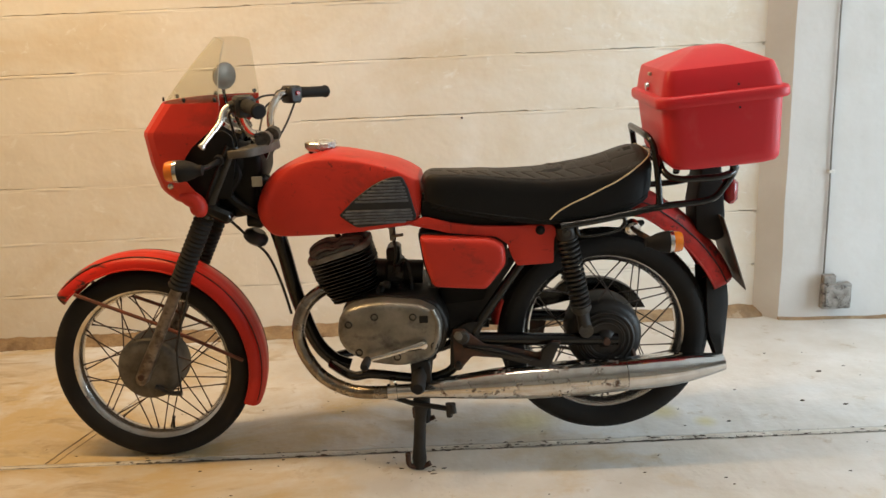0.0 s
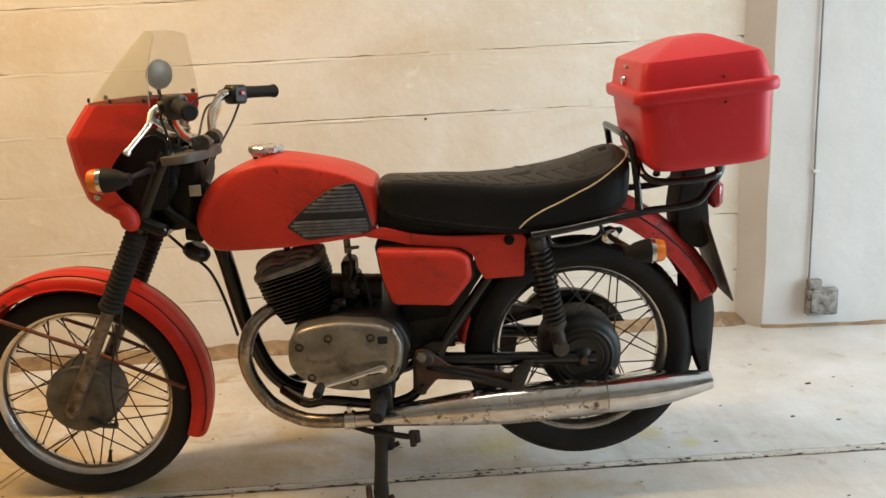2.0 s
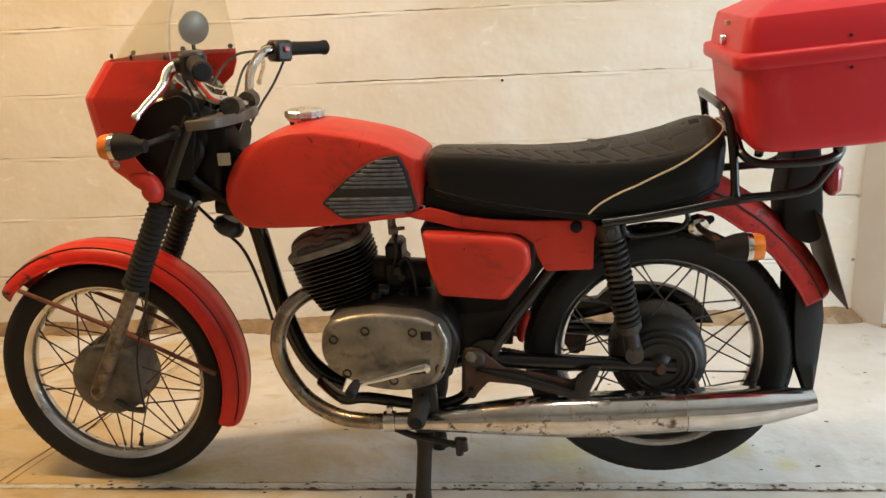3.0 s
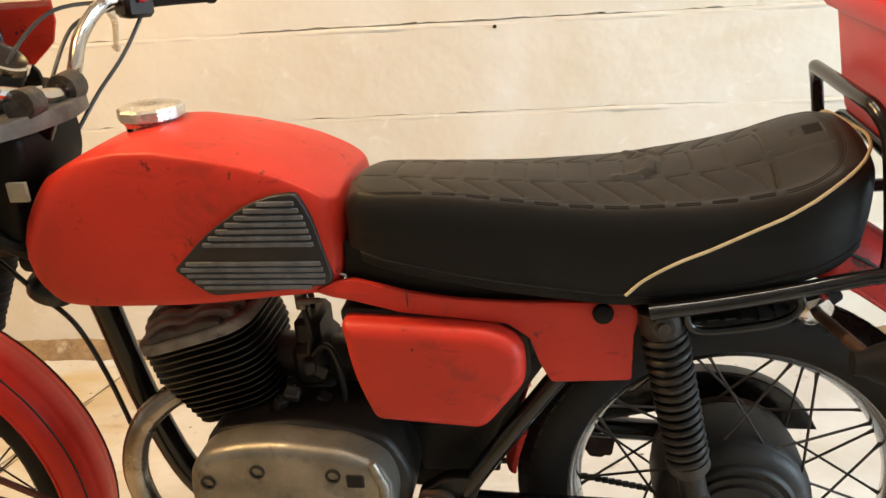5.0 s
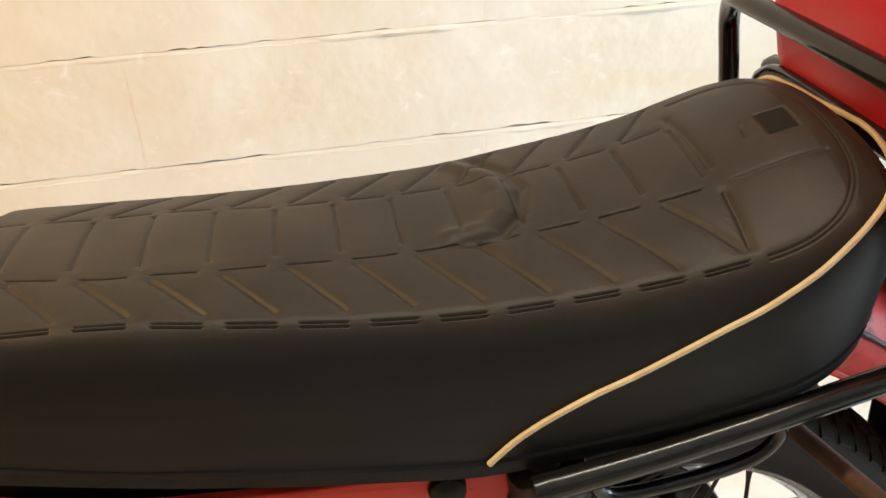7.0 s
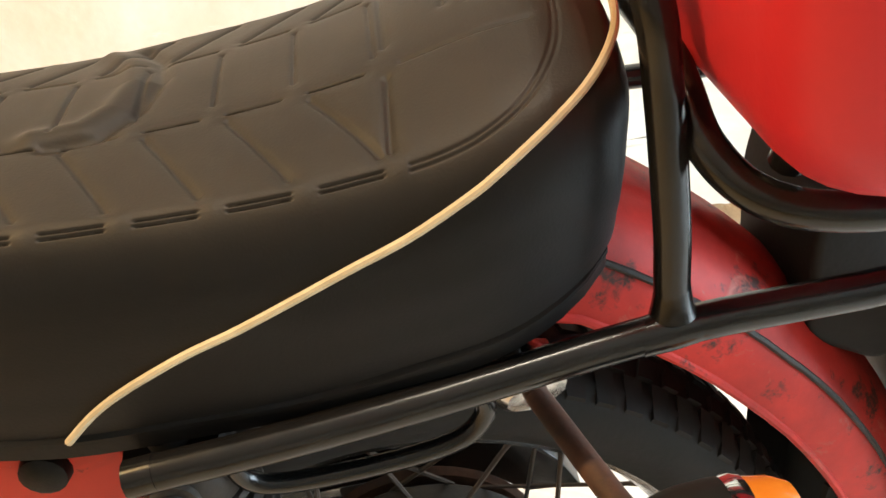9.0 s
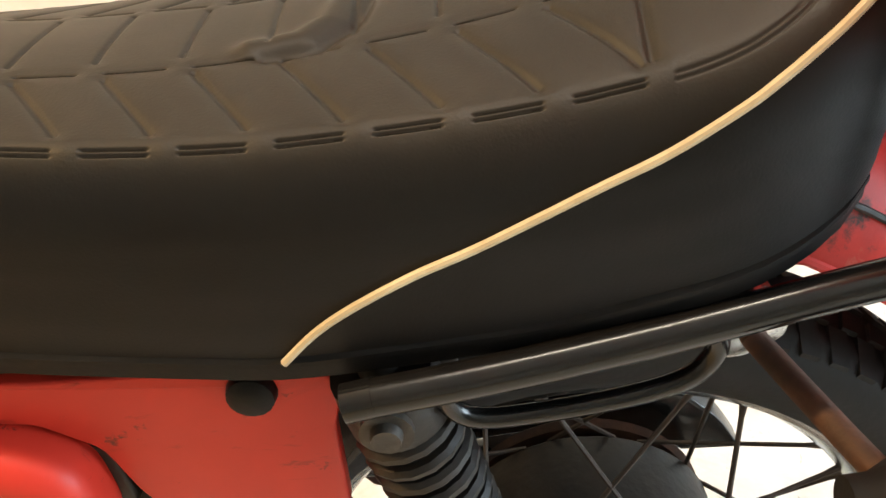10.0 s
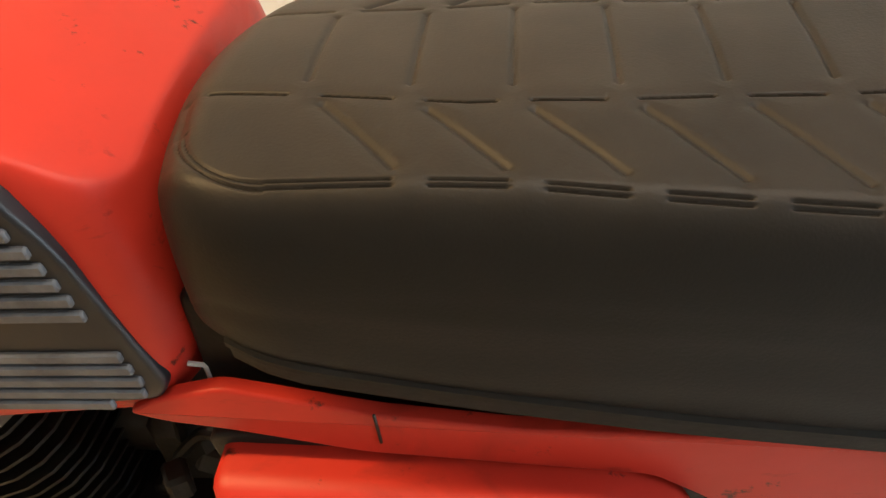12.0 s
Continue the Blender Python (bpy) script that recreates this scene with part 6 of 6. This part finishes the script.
meshes = [block_mesh(s, BL - 0.0003, BH) for s in range(7)]
zs = []
z = TOP_JOINT - 5 * BH
while z < HIGH - 0.02:
    zs.append(z)
    z += BH
for ci, z0 in enumerate(zs):
    odd = (ci - 5) % 2
    x = X0 + ((-0.278 - X0) % BL) + (0 if odd == 0 else BL * 0.52) - BL
    while x < PIL_X - 0.09:
        a, b = max(x, X0), min(x + BL, PIL_X - 0.075)
        zz0, zz1 = max(z0, 0.0), min(z0 + BH, HIGH)
        if b - a > 0.03 and zz1 - zz0 > 0.03:
            ob = new("block", meshes[rng.randrange(7)])
            ob.parent = wall_north
            ob.location = ((a + b) / 2, WALL_Y - 0.0006 * rng.random(), (zz0 + zz1) / 2 + 0.0015 * rng.uniform(-1, 1))
            ob.scale = (((b - a) / BL - (rng.uniform(0.003, 0.006) if rng.random() < 0.35 else 0.0)) * rng.choice((1, -1)), 1, (zz1 - zz0) / BH)
            ob.rotation_euler = (0.0015 * rng.uniform(-1, 1), 0.0015 * rng.uniform(-1, 1), 0.0008 * rng.uniform(-1, 1))
        x += BL

# smeared mortar standing proud along the bed joints
smear = Geo()
for z0 in zs:
    rows = []
    for i in range(900):
        x = X0 + (PIL_X - 0.09 - X0) * i / 899
        p = max(0.0, 0.0012 + 0.0088 * noise.noise((x * 3.3, z0 * 7, 1.0)) + 0.0042 * noise.noise((x * 17, z0 * 5, 4.0)))
        zc = z0 - 0.003 + 0.004 * noise.noise((x * 6, z0 * 3, 8.0))
        rows.append([(x, WALL_Y + 0.002, zc + 0.007), (x, WALL_Y + 0.0012 - p, zc + 0.001), (x, WALL_Y + 0.0012 - p * 0.8, zc - 0.003), (x, WALL_Y + 0.002, zc - 0.009)])
    smear.rings(rows, False)
tagged(part("mortar_smear", smear, WALL, wall_north, angle=60), kind="stuff")

# bare band at the foot of the wall
rows = []
for i in range(500):
    x = X0 + (PIL_X - 0.05 - X0) * i / 499
    h = 0.030 + 0.012 * noise.noise((x * 3, 0, 0)) + 0.006 * noise.noise((x * 17, 0, 0)) + 0.004 * noise.noise((x * 45, 0, 0))
    d = 0.055 + 0.018 * noise.noise((x * 2.2, 5, 0)) + 0.012 * noise.noise((x * 13, 5, 0)) + 0.006 * noise.noise((x * 50, 5, 0))
    rows.append([(x, WALL_Y + 0.01, h + 0.01), (x, WALL_Y - 0.004, h + 0.006), (x, WALL_Y - d * 0.6, h * 0.6), (x, WALL_Y - d, 0.002), (x, WALL_Y - d, -0.01), (x, WALL_Y + 0.01, -0.01)])
tagged(part("skirting", Geo().rings(rows, True, True, True), SKIRT), "rough brown bare concrete band along the wall foot", "skirting", kind="structure")


# dirt at the foot of the pier and of the plastered wall
rows = []
for i in range(100):
    x = PIL_X - 0.004 + (X1 - PIL_X) * i / 99
    y = PIL_Y - 0.20 * (x - PIL_X) / (X1 - PIL_X)
    h = 0.008 + 0.007 * noise.noise((x * 9, 0, 3))
    d = 0.012 + 0.012 * noise.noise((x * 7, 5, 3))
    rows.append([(x, y + 0.02, h + 0.004), (x, y - 0.006, h), (x, y - d * 0.7 - 0.004, h * 0.35), (x, y - d - 0.006, 0.0008), (x, y + 0.02, 0.0008)])
tagged(part("wall_foot_dirt", Geo().rings(rows, True, True, True), SKIRT), "brown dirt along the foot of the plastered wall", "dirt", kind="stuff")


# floor slabs with ragged edges round the joint
def joint_y(x):
    return 2.180 + 0.008 * math.sin(x * 1.3) - 0.02 * x * 0.5 + 0.003 * noise.noise((x * 9, 0, 0)) + 0.0015 * noise.noise((x * 40, 3, 0))


def floor_sheet(name, x0, x1, low, high, steps, label, material=None, top=0.0):
    rows = []
    for i in range(steps + 1):
        x = x0 + (x1 - x0) * i / steps
        a, b = low(x), high(x)
        rows.append([(x, a, -0.012), (x, a, -0.003), (x, a + 0.003, top), (x, (a + b) / 2, top), (x, b - 0.003, top), (x, b, -0.003), (x, b, -0.012)])
    ob = part(name, Geo().rings(rows, False), material or FLOOR, floor, label, 60)
    return ob


floor_sheet("slab", X0, X1, lambda x: Y0, lambda x: joint_y(x) - 0.0026 - 0.009 * max(0, noise.noise((x * 5, 2, 0))), 900, "white painted floor slab")
floor_sheet("slab", -0.80, X1, lambda x: joint_y(x) + 0.0315 + 0.004 * noise.noise((x * 14, 8, 0)) + 0.002 * max(0, noise.noise((x * 7, 5, 0))), lambda x: WALL_Y + 0.1, 900, "white painted floor slab")
# filled band of the joint
floor_sheet("joint_fill", X0, X1, lambda x: joint_y(x) + 0.0004 + 0.0030 * max(0, noise.noise((x * 16, 1, 0))), lambda x: joint_y(x) + 0.031 + 0.004 * noise.noise((x * 14, 8, 0)), 900, "grey filled joint", STRIP, -0.0012)
# the slab at the far end, beyond the cross joint
edge_x = lambda y: -1.13 + 0.30 * (y - 2.40) + 0.004 * noise.noise((0, y * 12, 2))
rows = []
for i in range(161):
    y = 2.203 + (WALL_Y + 0.1 - 2.203) * i / 160
    e = edge_x(y)
    rows.append([(X0, y, 0.0), (e - 0.004, y, 0.0), (e, y, -0.003), (e, y, -0.012)])
part("slab", Geo().rings(rows, False), FLOOR, floor, "white painted floor slab", 60)
rows = []
for i in range(161):
    y = 2.203 + (WALL_Y + 0.1 - 2.203) * i / 160
    e = edge_x(y) + 0.002
    rows.append([(e, y, -0.012), (e, y, -0.002), (e + 0.004, y, 0.0), (-0.80, y, 0.0)])
part("slab", Geo().rings(rows, False), FLOOR, floor, "white painted floor slab", 60)

# dark ribbons laid over the open cracks, their shade put into the colour
rows, cross = [], []
for i in range(1400):
    x = X0 + (X1 - X0) * i / 1399
    q = max(0.0006, 0.0017 + 0.0050 * noise.noise((x * 2.3, 1, 7)) + 0.0046 * noise.noise((x * 19, 4, 7)))
    c = joint_y(x) - 0.001 + 0.002 * noise.noise((x * 26, 9, 7))
    rows.append([(x, c - q, 0.0004), (x, c, 0.0010), (x, c + q, 0.0004)])
for i in range(200):
    y = 2.203 + (WALL_Y - 2.203) * i / 199
    q = max(0.0003, 0.0016 + 0.0022 * noise.noise((y * 5, 1, 2)) + 0.0014 * noise.noise((y * 31, 1, 2)))
    c = edge_x(y) + 0.001 + 0.002 * noise.noise((y * 22, 6, 2))
    cross.append([(c - q, y, 0.0004), (c, y, 0.0010), (c + q, y, 0.0004)])
part("crack_line", Geo().rings(rows, False), GRIME_AND_GAP, floor, "dark ribbon drawn along the crack of the floor joint", 60)
part("crack_line", Geo().rings(cross, False), GRIME_AND_GAP, floor, "dark ribbon drawn along the crack of the floor joint", 60)
part("crack_line", Geo().rings([[(x + 0.030 - 0.05 * max(0.0, y - 2.6), y, z) for x, y, z in r] for r in cross[:150]], False), GRIME_AND_GAP, floor, "dark ribbon drawn along the crack of the floor joint", 60)


def blot(x, y, r, seed, h=0.0015):
    g = Geo()
    n = 22
    outer = []
    for k in range(n):
        a = 2 * math.pi * k / n
        q = r * (0.75 + 0.5 * noise.noise((math.cos(a) * 1.4, math.sin(a) * 1.4, seed)))
        outer.append((x + q * 1.7 * math.cos(a), y + q * 0.7 * math.sin(a)))
    g.rings([[(px, py, 0.0005) for px, py in outer], [(x + (px - x) * 0.8, y + (py - y) * 0.8, h) for px, py in outer]], True, True, True)
    return g


specks = Geo()
for k, (x, y, r) in enumerate(((1.33, 2.62, 0.008), (1.30, 2.36, 0.006), (0.90, 2.28, 0.005), (1.18, 2.40, 0.006), (-0.60, 1.96, 0.006))):
    g = blot(x, y, r, k * 1.7 + 0.3, 0.003)
    specks.add(g.v, g.f)
for k in range(26):
    g = blot(rng.gauss(-0.06, 0.05), rng.gauss(2.075, 0.03), 0.001 + 0.008 * rng.random() ** 3, k * 0.91 + 1, 0.0016)
    specks.add(g.v, g.f)
for k in range(110):
    g = blot(rng.uniform(-1.3, 2.0), rng.uniform(1.2, 3.1), rng.uniform(0.0012, 0.0042), k * 0.77 + 3, 0.0016)
    specks.add(g.v, g.f)
tagged(part("floor_grit", specks, GRIME_AND_GAP), "dark grit and specks of dirt on the floor", "dirt", kind="stuff")
crumbs = Geo()
for k in range(290):
    x = rng.uniform(-1.0, 1.6) if k % 3 else rng.gauss(0.55, 0.30)
    off = rng.choice((-0.002, -0.001, 0.0, 0.001, 0.002, 0.006, 0.030, 0.016))
    g = blot(x, joint_y(x) + off + rng.uniform(-0.004, 0.004), 0.0010 + 0.006 * rng.random() ** 3 + (0.004 if k % 17 == 0 else 0), k * 1.3, 0.0012)
    crumbs.add(g.v, g.f)
tagged(part("joint_grime", crumbs, GRIME_AND_GAP), "dark grime and crumbs along the floor joint", "dirt", kind="stuff")

# socket box, cable in its channel at the pier
sk = thing("socket_box", (1.600, PIL_Y - 0.022, 0.045), "paint-smeared metal socket box low on the wall", "socket")
part("box", Geo().box(-0.058, 0.058, -0.035, 0.0, 0.008, 0.112, 0.004), SOCKET, sk)
part("cover_plate", Geo().box(-0.048, 0.048, -0.041, -0.0352, 0.020, 0.100, 0.002), SOCKET, sk)
part("hanging_wire", Geo().tube(curve([(-0.02, -0.042, 0.085), (0.0, -0.055, 0.05), (-0.005, -0.05, 0.025), (0.03, -0.045, 0.07)], 5), 0.0016, 6), SHEATH, sk)
part("conduit_stub", Geo().box(-0.055, -0.005, -0.03, 0.0, 0.112, 0.148, 0.003), SOCKET, sk)
g = Geo()
pts = [(1.546 + 0.012 * interp(z, [(0, 0), (0.2, 1.0), (0.5, 0.6), (1.2, 0.2), (2.5, 0)]) + 0.003 * noise.noise((z * 3, 0, 4)), PIL_Y - 0.0195, z) for z in np.linspace(0.13, HIGH, 30)]
cb = thing("wall_cable", (0, 0, 0), "grey cable running up the wall in a channel", "cable")
part("sheath", g.tube(pts, 0.0036, 8), SHEATH, cb)
for x, z in ((1.557, 0.606),):
    part("clip", Geo().box(x - 0.012, x + 0.012, PIL_Y - 0.028, PIL_Y - 0.008, z - 0.006, z + 0.006, 0.002), CARD, cb)
# a nail left in a joint of the wall
nl = thing("nail", (0.137, WALL_Y - 0.004, 0.864), "small dark nail standing out of a wall joint", "nail")
part("shank", Geo().tube([(0, 0.01, 0), (0, -0.012, 0.002), (0, -0.013, 0.002)], [0.003, 0.003, 0.005], 8), RUST, nl)
